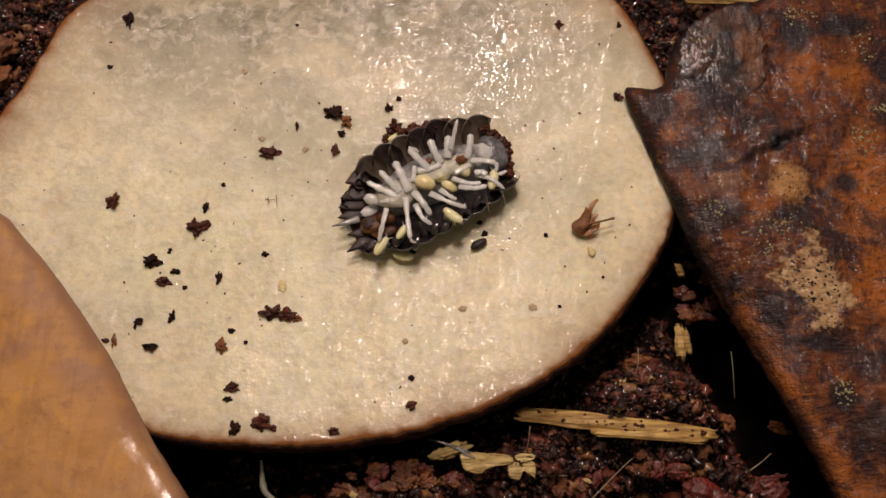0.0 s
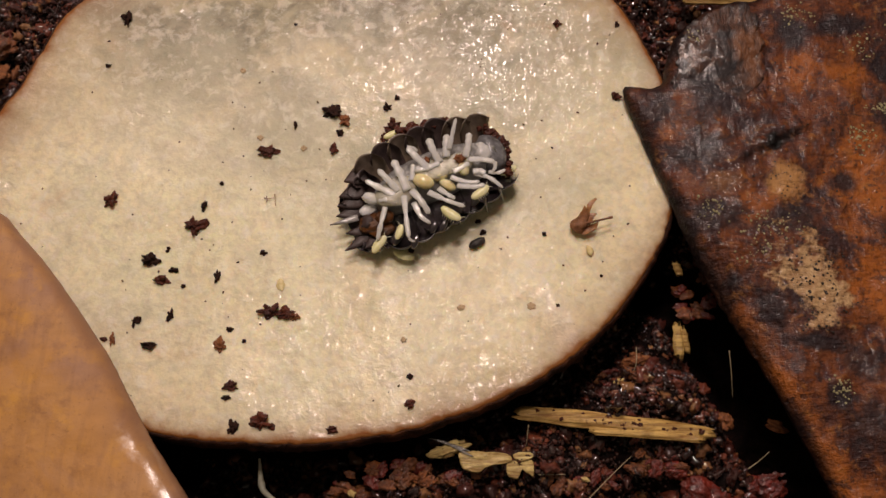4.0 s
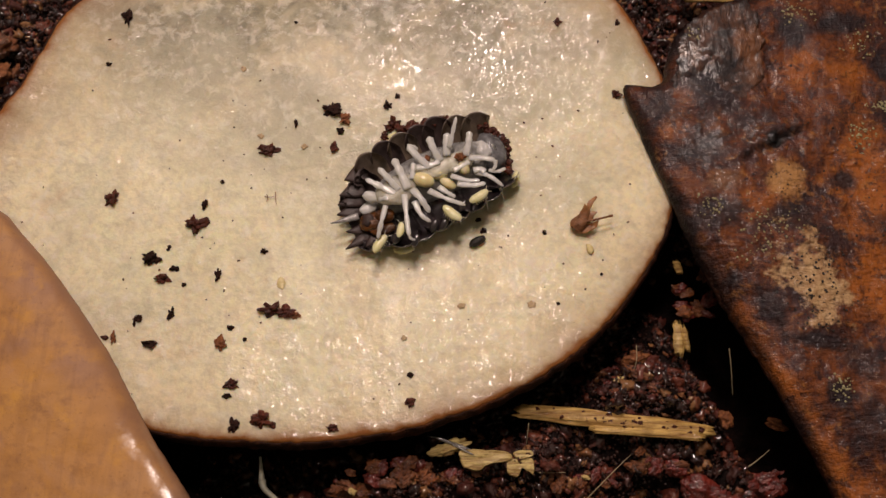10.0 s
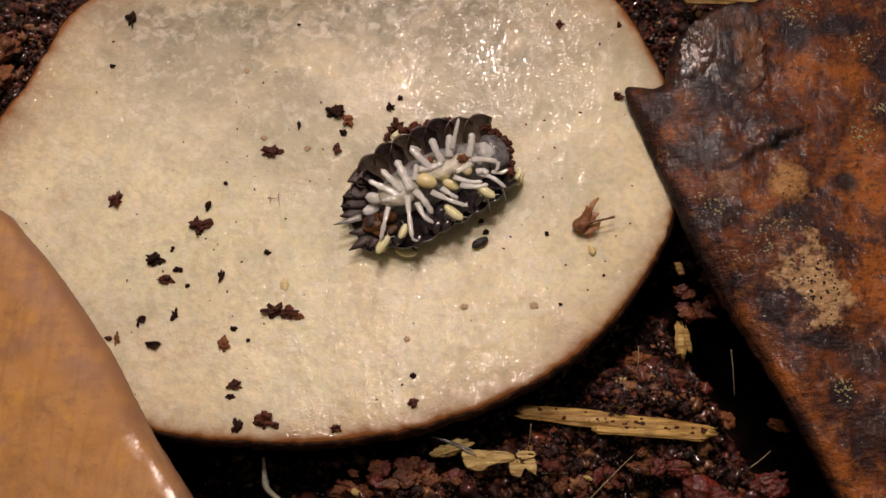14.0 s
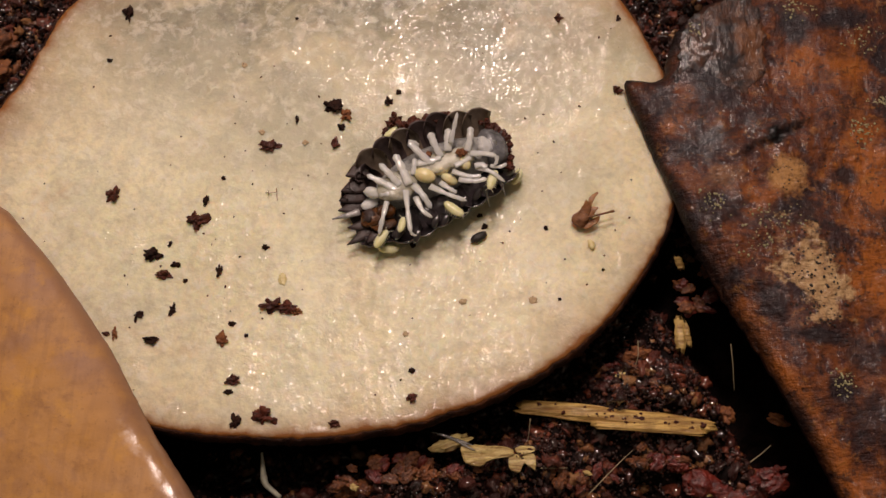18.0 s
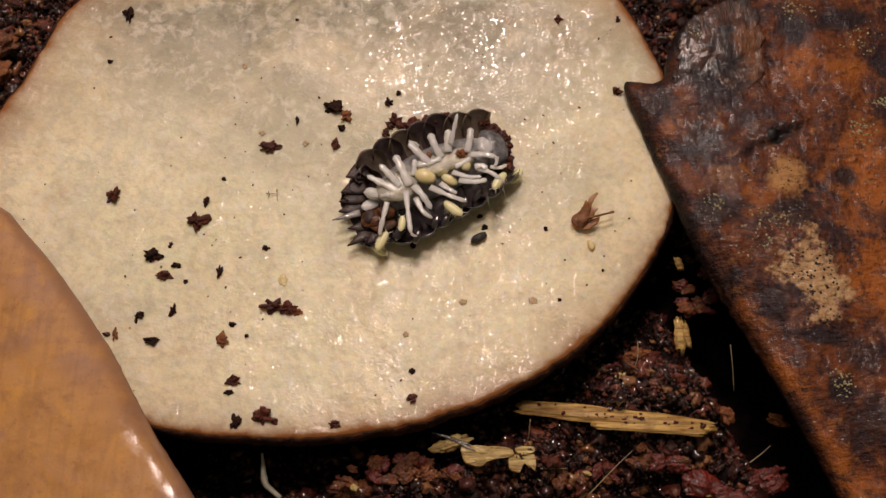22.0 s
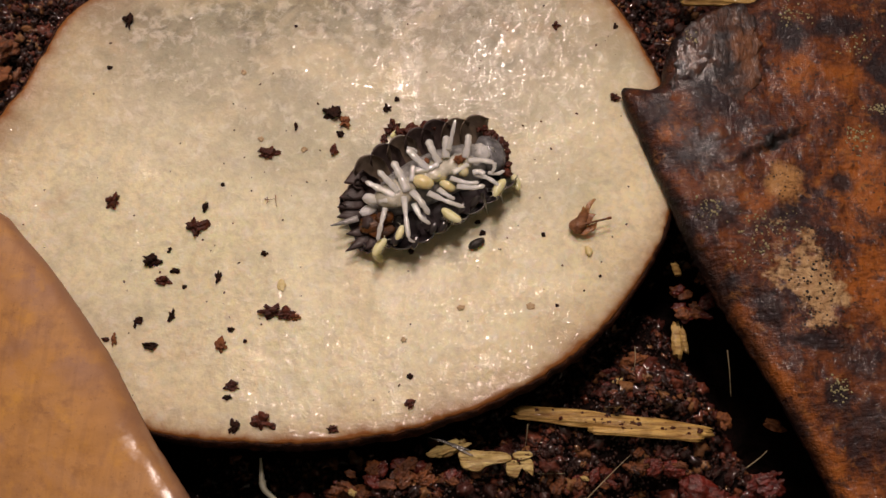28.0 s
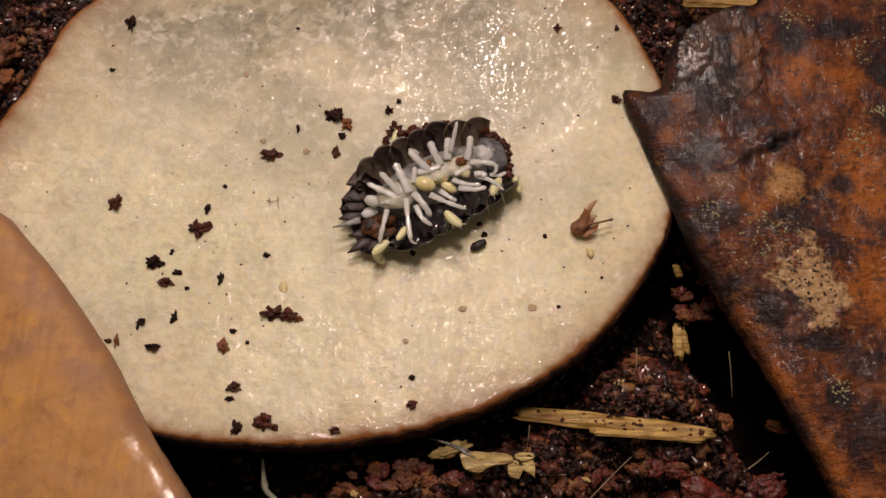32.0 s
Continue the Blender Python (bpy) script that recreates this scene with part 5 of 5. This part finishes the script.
def splinter(x, y, z, outline, thick, label, seed, tilt=0.0):
    """A flat angular fragment of wood with a ragged, fibrous outline."""
    rim = reach(outline, (0, 0), 120, 0.16, seed)
    lift = lambda px, py: thick * (0.6 * fbm(px * 0.7, py * 2.4, seed, 3)) + 0.05 * px * tilt
    rows = [(q, 0, 0) for q in (0.02, 0.15, 0.3, 0.45, 0.6, 0.75, 0.88, 0.96)] + [(1, 0, 0.06), (1, 0.02, thick), (0.5, 0, thick), (0.05, 0, thick)]
    ob = part("wood_chip", rings_mesh(rim, rows, lift), M_CHIP)
    ob.matrix_basis = pose(x * MM, y * MM, z * MM)
    return tagged(ob, label, "wood chip", "litter on the soil")


splinter(3.37, -18.10, 4.0, ((-1.90, 0.86), (-1.18, 1.05), (0.73, 0.96), (2.16, 0.71), (2.38, 0.09), (0.71, -0.19), (-0.49, -0.76), (-1.57, -0.33)), 0.35, "flat pale wood chip on wet soil", 2.0)
splinter(6.55, -18.30, 3.9, ((-1.04, 0.29), (0.16, 0.43), (1.16, 0.47), (1.02, -0.95), (0.28, -0.29), (-0.22, -1.04), (-0.97, -0.76)), 0.2, "small ragged greenish tan leaf fragment on soil", 5.0)
splinter(6.95, -17.58, 4.1, ((-0.85, 0.24), (0.49, 0.43), (0.76, -0.00), (-0.01, -0.33), (-0.72, -0.14)), 0.15, "thin pale fragment of wood on soil", 7.0)
chip("wood_chip", 0.6, -16.9, 3.8, 1.5, 0.5, 0.25, 18, M_CHIP, "flat orange tan wood chip on soil", 53)
chip("sliver", 0.55, -16.5, 4.2, 1.6, 0.12, 0.07, -18, M_SLIVER, "shiny grey translucent sliver on soil", 54, 0, 0.3)
chip("sliver", 1.5, -17.0, 4.2, 1.3, 0.10, 0.06, -28, M_SLIVER, "shiny grey translucent sliver on soil", 55, 0, 0.3)
chip("bark_piece", 29.0, -14.6, 2.3, 0.8, 0.45, 0.3, -25, M_CRUMB["orange"], "small orange bark piece on soil", 61)
chip("bark_piece", 17.2, -8.6, 2.3, 0.9, 0.6, 0.5, 15, M_CRUMB["orange"], "small orange bark piece on soil", 62)
chip("bark_piece", 24.6, -14.2, 2.8, 0.5, 0.7, 0.4, 0, M_CRUMB["orange"], "small orange bark piece on soil", 63)
chip("bark_piece", -44.2, 23.6, 2.4, 1.6, 1.1, 0.7, 40, M_BARK, "rough orange brown bark piece on soil", 64)
chip("bark_piece", -44.0, 20.6, 2.2, 1.2, 1.0, 0.6, 70, M_CRUMB["orange"], "small orange bark piece on soil", 65)
for x, y, sx, sy, turn, seed in ((22.35, -20.02, 1.7, 1.1, -15, 71), (27.12, -19.79, 1.3, 1.2, 30, 72), (24.84, -21.20, 1.1, 0.6, 10, 73), (20.13, -18.22, 1.0, 0.75, 0, 74)):
    chip("bark_piece", x, y, soil_height(x, y) + 0.7, sx, sy, 0.7, turn, M_REDBARK, "smooth wet red piece of bark on soil", seed, 8, 0.35)
for x, y, sx, sy, turn, seed in ((17.17, -18.02, 1.0, 0.5, -8, 75), (20.59, -18.36, 0.9, 0.6, 0, 76), (-1.65, -17.71, 1.0, 0.45, 15, 77), (-7.32, -20.46, 1.7, 0.6, 14, 78)):
    chip("bark_piece", x, y, soil_height(x, y) + 0.5, sx, sy, 0.4, turn, M_BARK, "rough wet orange brown bark piece on soil", seed, 8, 0.5)
rng = random.Random(9)
BITS = ((M_BARK, "rough wet orange brown bark piece on soil"), (M_REDBARK, "dark red wet bark piece on soil"), (M_CHIP, "small pale wood chip on wet soil"))
for x0, y0, z0, dx, dy, count, reds in ((-5.5, -19.2, 4.1, 4.2, 0.9, 24, 0.25), (0.5, -18.6, 3.5, 2.5, 1.0, 14, 0.3), (22.3, -19.9, 2.0, 1.7, 0.9, 12, 0.9), (27.6, -19.5, 2.1, 1.9, 1.0, 12, 0.9),
                                        (18.6, -17.6, 2.7, 2.2, 0.8, 9, 0.5), (12.0, -19.0, 2.8, 3.0, 1.0, 12, 0.4), (16.5, -10.5, 2.4, 2.4, 1.5, 12, 0.5), (23.0, -2.5, 3.0, 1.4, 2.0, 12, 0.5)):
    for i in range(count):
        u = rng.uniform(-1, 1)
        v = rng.uniform(-1, 1)
        q = rng.random()
        look_of = BITS[1] if q < reds else BITS[0] if q < 0.93 else BITS[2]
        big = rng.uniform(0.25, 0.85)
        x, y = x0 + dx * u, y0 + dy * v + (0.25 * dx * u if x0 < 0 else 0)
        chip("bark_piece", x, y, max(soil_height(x, y) + 0.3, z0 - 0.9 + rng.uniform(-0.3, 0.3)), big, big * rng.uniform(0.45, 0.8), big * rng.uniform(0.35, 0.6), rng.uniform(-40, 60), look_of[0], look_of[1], 300 + i * 1.7 + x0, rng.uniform(-20, 20), 0.42)
wisp = thing("pale_shoot", -15.4, -19.5, 1.2, "pale withered grass shoot in the dark soil", "grass shoot")
prong(((-0.2, 2.1, 1.3), (-0.1, 1.0, 1.0), (0.0, 0.0, 0.8)), 0.10, wisp, M_WISP, "tip", 3.0)
prong(((0.0, 0.1, 0.8), (0.3, -0.6, 0.8), (1.5, -1.6, 0.6)), 0.34, wisp, M_WISP, "blade", 0.6)


def wet_grains(count):
    """Tiny rounded wet grains over the open soil, one joined mesh."""
    rng = random.Random(17)
    bm = bmesh.new()
    bmesh.ops.create_icosphere(bm, subdivisions=1, radius=1.0)
    bm.verts.index_update()
    pts, fs = np.array([v.co[:] for v in bm.verts]), np.array([[v.index for v in f.verts] for f in bm.faces])
    bm.free()
    verts, faces, base = [], [], 0
    while len(verts) < count:
        x, y = rng.uniform(-48, 36), rng.uniform(-24, 32)
        if beyond_slice(x, y) < 1.2 or x < -22 and y < 10 or leaf_gap(x, y) < 2.2 and y < 2:
            continue
        r = rng.uniform(0.06, 0.17)
        verts.append(pts * (r, r * rng.uniform(0.7, 1.2), r * 0.8) + (x, y, soil_height(x, y) + rng.uniform(0.1, 0.75)))
        faces.append(fs + base)
        base += len(pts)
    me = bpy.data.meshes.new("wet_grains")
    me.from_pydata((np.concatenate(verts) * MM).tolist(), [], np.concatenate(faces).tolist())
    me.materials.append(M_GRAIN)
    me.polygons.foreach_set("use_smooth", [True] * len(me.polygons))
    return tagged(new("wet_grains", me), "tiny glistening wet soil grains", "soil", kind="stuff")


def soil_crumbs(count):
    """Loose crumbs over the open soil, one joined mesh."""
    rng = random.Random(11)
    shapes = []
    for q in range(14):
        bm = lump(70 + q, 1, 1, 0.75, 1.0, 2, 1.5, 5)
        bm.verts.index_update()
        shapes.append((np.array([v.co[:] for v in bm.verts]), np.array([[v.index for v in f.verts] for f in bm.faces])))
        bm.free()
    verts, faces, base = [], [], 0
    made = 0
    while made < count:
        x, y = rng.uniform(-50, 42), rng.uniform(-25, 36)
        if beyond_slice(x, y) < -1.0:
            continue
        if x < -22 and y < 10 or x > 34:
            continue
        pts, fs = shapes[rng.randrange(14)]
        if leaf_gap(x, y) < 2.0 and y < 2 or fbm(x * 0.42, y * 0.42, 6.3, 2) < -0.22 and y < 12:
            continue
        r = min(0.75, 0.11 + 0.13 * rng.expovariate(1.0))
        turn = np.array(Euler((rng.uniform(0, 6.3), rng.uniform(0, 6.3), rng.uniform(0, 6.3))).to_matrix())
        p = (pts * (r * rng.uniform(0.8, 1.3), r, r * rng.uniform(0.6, 1.0))) @ turn.T + (x, y, soil_height(x, y) + r * 0.35 + rng.uniform(0, 0.35))
        verts.append(p)
        faces.append(fs + base)
        base += len(pts)
        made += 1
    me = bpy.data.meshes.new("soil_crumbs")
    me.from_pydata((np.concatenate(verts) * MM).tolist(), [], np.concatenate(faces).tolist())
    me.materials.append(M_CRUMBS)
    me.polygons.foreach_set("use_smooth", [True] * len(me.polygons))
    return tagged(new("soil_crumbs", me), "loose wet dark brown soil crumbs", "soil", kind="stuff")


soil_crumbs(13000)
wet_grains(6500)

# ---------------------------------------------------------------- growths on the decaying leaf
rng = random.Random(21)


def on_leaf(x, y, up=0.0):
    return Vector((x, y, mottled_top(x, y) + up))


def scatter_growth(name, material, label, spots, sub=1):
    """Tiny grains on the leaf, gathered round spots (x, y, spread x, spread y, count, radius)."""
    bm = bmesh.new()
    for x, y, sx, sy, count, r in spots:
        for _ in range(count):
            px, py = x + rng.gauss(0, sx), y + rng.gauss(0, sy)
            q = r * rng.uniform(0.5, 1.4)
            bmesh.ops.create_icosphere(bm, subdivisions=sub, radius=q, matrix=Matrix.Translation(on_leaf(px, py, q * 0.1)) @ Matrix.Diagonal((1, rng.uniform(0.6, 1.3), 0.6, 1)))
    ob = part(name, bm, material, MOT_LEAF, label)
    return tagged(ob, kind="stuff")


scatter_growth("fungus_dots", M_PIT, "tiny black fungus dots", [(-2.6, -3.6, 1.5, 2.6, 170, 0.10), (-4.5, 5.0, 1.5, 1.6, 40, 0.07), (2, 8, 5, 8, 120, 0.09), (-6, 16, 3, 3, 50, 0.07)])
for x, y, sx, sy, count in ((3.0, 9.7, 0.5, 0.6, 60), (5.2, 12.3, 0.7, 0.3, 50), (-1.4, -12.8, 0.5, 0.6, 45), (-1.2, 22.5, 0.9, 0.8, 50), (-10.6, 3.2, 0.7, 0.7, 45),
                            (-5.6, 1.4, 1.3, 0.7, 60), (5.5, -6.0, 0.4, 1.2, 40), (-7.4, -0.8, 1.0, 0.8, 30), (4.4, 19.0, 0.8, 0.8, 40), (-10.8, 20.2, 0.4, 0.6, 20)):
    scatter_growth("lichen", M_LICHEN, "pale yellow lichen grains", [(x, y, sx, sy, count, 0.10)])


# ---------------------------------------------------------------- what crawls
def crawl(x, y, z, turn):
    return pose(x * MM, y * MM, z * MM, 0, 0, turn)


def motions():
    walk(manca_c, [
        (0, crawl(4.32, 5.20, 10.70, 80)), (1, crawl(3.76, 4.70, 10.70, 50)), (2, crawl(3.84, 4.22, 10.70, 45)),
        (3, crawl(3.66, 4.11, 10.70, 40)), (6, crawl(2.89, 3.30, 10.70, 40)), (7, crawl(2.89, 3.51, 10.70, 28)),
        (8, crawl(2.70, 3.42, 10.70, 30)), (9, crawl(3.06, 3.38, 10.70, 35)), (10, crawl(3.18, 3.33, 10.70, 35)),
        (11, crawl(3.13, 3.43, 10.70, 35)), (12, crawl(3.23, 3.58, 10.70, 2)), (13, crawl(3.56, 3.66, 10.70, -22)),
        (14, crawl(3.51, 3.94, 10.70, -35)), (14.5, crawl(3.46, 4.02, 10.70, -35)), (16.5, crawl(3.76, 3.81, 10.70, -35)),
        (17, crawl(3.90, 4.16, 10.70, -80)), (18, crawl(4.21, 4.52, 10.70, -110)), (19, crawl(4.52, 4.67, 10.70, -125)),
        (20, crawl(4.86, 4.80, 10.70, -130)), (21, crawl(4.76, 4.59, 10.70, -130)), (22, crawl(4.79, 4.49, 10.70, -125)),
        (23, crawl(4.70, 4.15, 10.70, -120)), (25, crawl(4.83, 4.01, 10.70, -120)), (28, crawl(4.98, 4.41, 10.70, -120)),
        (29, crawl(4.69, 4.09, 10.70, -125)), (30, crawl(4.63, 4.25, 10.70, -120)), (31, crawl(4.43, 4.32, 10.70, -120)),
        (32, crawl(4.55, 4.68, 10.70, -115)),
    ])
    walk(manca_h, [
        (0, crawl(5.67, 7.34, 8.10, 0)), (1, crawl(5.81, 7.34, 8.10, 5)), (2, crawl(5.75, 7.27, 8.10, 10)),
        (3, crawl(5.78, 7.28, 8.10, 15)), (6, crawl(6.34, 6.94, 8.10, 60)), (7, crawl(6.44, 6.77, 8.10, 70)),
        (9, crawl(6.50, 6.24, 8.10, 70)), (11, crawl(6.52, 6.18, 8.10, 75)), (13, crawl(6.63, 6.64, 8.10, 75)),
        (17, crawl(6.65, 6.11, 8.10, 70)), (19, crawl(6.47, 6.04, 8.10, 60)), (23, crawl(6.53, 6.22, 8.10, 55)),
        (25.5, crawl(6.53, 6.11, 8.10, 80)), (28, crawl(6.66, 6.20, 8.10, 110)), (30, crawl(6.54, 5.76, 8.10, 110)),
        (32, crawl(6.62, 6.10, 8.10, 110)),
    ])
    walk(manca_d, [
        (0, crawl(0.80, 1.93, 10.40, -38)), (3, crawl(0.74, 1.96, 10.40, -36)), (6, crawl(0.80, 2.00, 10.40, -34)),
        (9, crawl(0.83, 1.92, 10.40, -38)), (12, crawl(0.80, 1.86, 10.40, -42)), (14.5, crawl(0.72, 2.08, 10.40, -40)),
        (17, crawl(0.88, 1.86, 10.40, -36)), (20, crawl(0.80, 1.91, 10.40, -40)), (23, crawl(0.80, 2.00, 10.40, -38)),
        (25.5, crawl(0.83, 1.95, 10.40, -42)), (28, crawl(0.81, 1.87, 10.40, -36)), (30, crawl(0.85, 1.83, 10.40, -40)),
        (32, crawl(0.80, 1.70, 10.40, -44)),
    ])
    walk(manca_a, [
        (0, crawl(-5.35, -0.34, 9.20, 58)), (3, crawl(-5.41, -0.31, 9.20, 55)), (6, crawl(-5.36, -0.33, 9.20, 60)),
        (9, crawl(-5.38, -0.36, 9.20, 56)), (12, crawl(-5.36, -0.42, 9.20, 62)), (14.5, crawl(-5.36, -0.36, 9.20, 58)),
        (17, crawl(-5.36, -0.41, 9.20, 60)), (19, crawl(-5.40, -0.28, 9.20, 55)), (21, crawl(-5.31, -0.51, 9.20, 65)),
        (23, crawl(-5.36, -0.42, 9.20, 60)), (25.5, crawl(-5.38, -0.48, 9.20, 55)), (28, crawl(-5.38, -0.52, 9.20, 58)),
        (30, crawl(-5.33, -0.56, 9.20, 52)), (32, crawl(-5.45, -0.42, 9.20, 45)),
    ])
    walk(manca_e, [
        (0, crawl(-3.52, 0.41, 10.40, 60)), (3, crawl(-3.54, 0.39, 10.40, 70)), (6, crawl(-3.67, 0.06, 10.40, 78)),
        (9, crawl(-3.55, 0.29, 10.40, 75)), (10, crawl(-3.52, 0.36, 10.40, 80)), (12, crawl(-3.58, 0.29, 10.40, 70)),
        (14.5, crawl(-3.52, 0.34, 10.40, 70)), (17, crawl(-3.49, 0.19, 10.40, 75)), (19, crawl(-3.57, 0.68, 10.40, 80)),
        (20, crawl(-3.53, 0.55, 10.40, 85)), (23, crawl(-3.54, 0.64, 10.40, 82)), (25.5, crawl(-3.50, 0.32, 10.40, 78)),
        (28, crawl(-3.54, 0.29, 10.40, 70)), (30, crawl(-3.50, 0.20, 10.40, 65)), (32, crawl(-3.56, 0.34, 10.40, 60)),
    ])
    walk(manca_b, [
        (0, crawl(-3.46, -0.78, 7.80, -8)), (1, crawl(-3.56, -0.74, 7.80, -12)), (2, crawl(-3.47, -1.05, 7.80, -22)),
        (3, crawl(-3.46, -0.96, 7.80, -26)), (6, crawl(-3.02, -0.55, 7.80, -5)), (8, crawl(-3.07, -0.60, 7.80, -2)),
        (9, crawl(-3.09, -0.63, 7.80, 0)), (10, crawl(-3.27, -0.41, 7.80, 8)), (11, crawl(-3.20, -0.48, 7.80, 10)),
        (12, crawl(-3.46, -0.54, 7.80, 5)), (13, crawl(-3.39, -0.57, 7.80, 3)), (14, crawl(-3.41, -0.57, 7.80, -12)),
        (14.5, crawl(-3.85, -0.43, 7.80, -10)), (16.5, crawl(-4.10, -0.65, 7.80, 5)), (17, crawl(-4.31, -0.58, 7.80, 8)),
        (17.5, crawl(-4.52, -0.54, 7.80, 2)), (18, crawl(-4.76, -0.75, 7.80, 0)), (19, crawl(-5.27, -0.97, 7.80, 4)),
        (20, crawl(-5.47, -0.95, 7.80, 8)), (21, crawl(-5.28, -0.68, 7.80, -30)), (22, crawl(-5.66, -0.68, 7.80, -40)),
        (23, crawl(-5.53, -0.59, 7.80, -40)), (25, crawl(-5.54, -0.84, 7.80, -45)), (27.5, crawl(-5.63, -0.76, 7.80, -60)),
        (28, crawl(-5.70, -0.58, 7.80, -65)), (30, crawl(-5.75, -0.89, 7.80, -65)), (32, crawl(-5.77, -0.60, 7.80, -60)),
    ])
    walk(manca_f, [
        (0, crawl(-4.28, 10.23, 9.00, 28)), (2, crawl(-4.43, 10.03, 9.00, 28)), (3, crawl(-4.63, 10.32, 9.00, 28)),
        (6, crawl(-4.23, 10.39, 9.00, 25)), (8, crawl(-4.27, 10.23, 9.00, 25)), (9, crawl(-4.10, 10.25, 9.00, 28)),
        (12, crawl(-4.22, 10.11, 9.00, 28)), (14, crawl(-4.13, 10.53, 9.00, 35)), (17, crawl(-4.63, 10.05, 9.00, 40)),
        (19, crawl(-4.66, 10.00, 9.00, 35)), (21, crawl(-4.11, 10.13, 9.00, 30)), (24, crawl(-3.94, 10.22, 9.00, 30)),
        (28, crawl(-3.99, 10.70, 9.00, 40)), (30, crawl(-4.24, 10.25, 9.00, 45)), (32, crawl(-4.31, 10.44, 9.00, 75)),
    ])


motions()
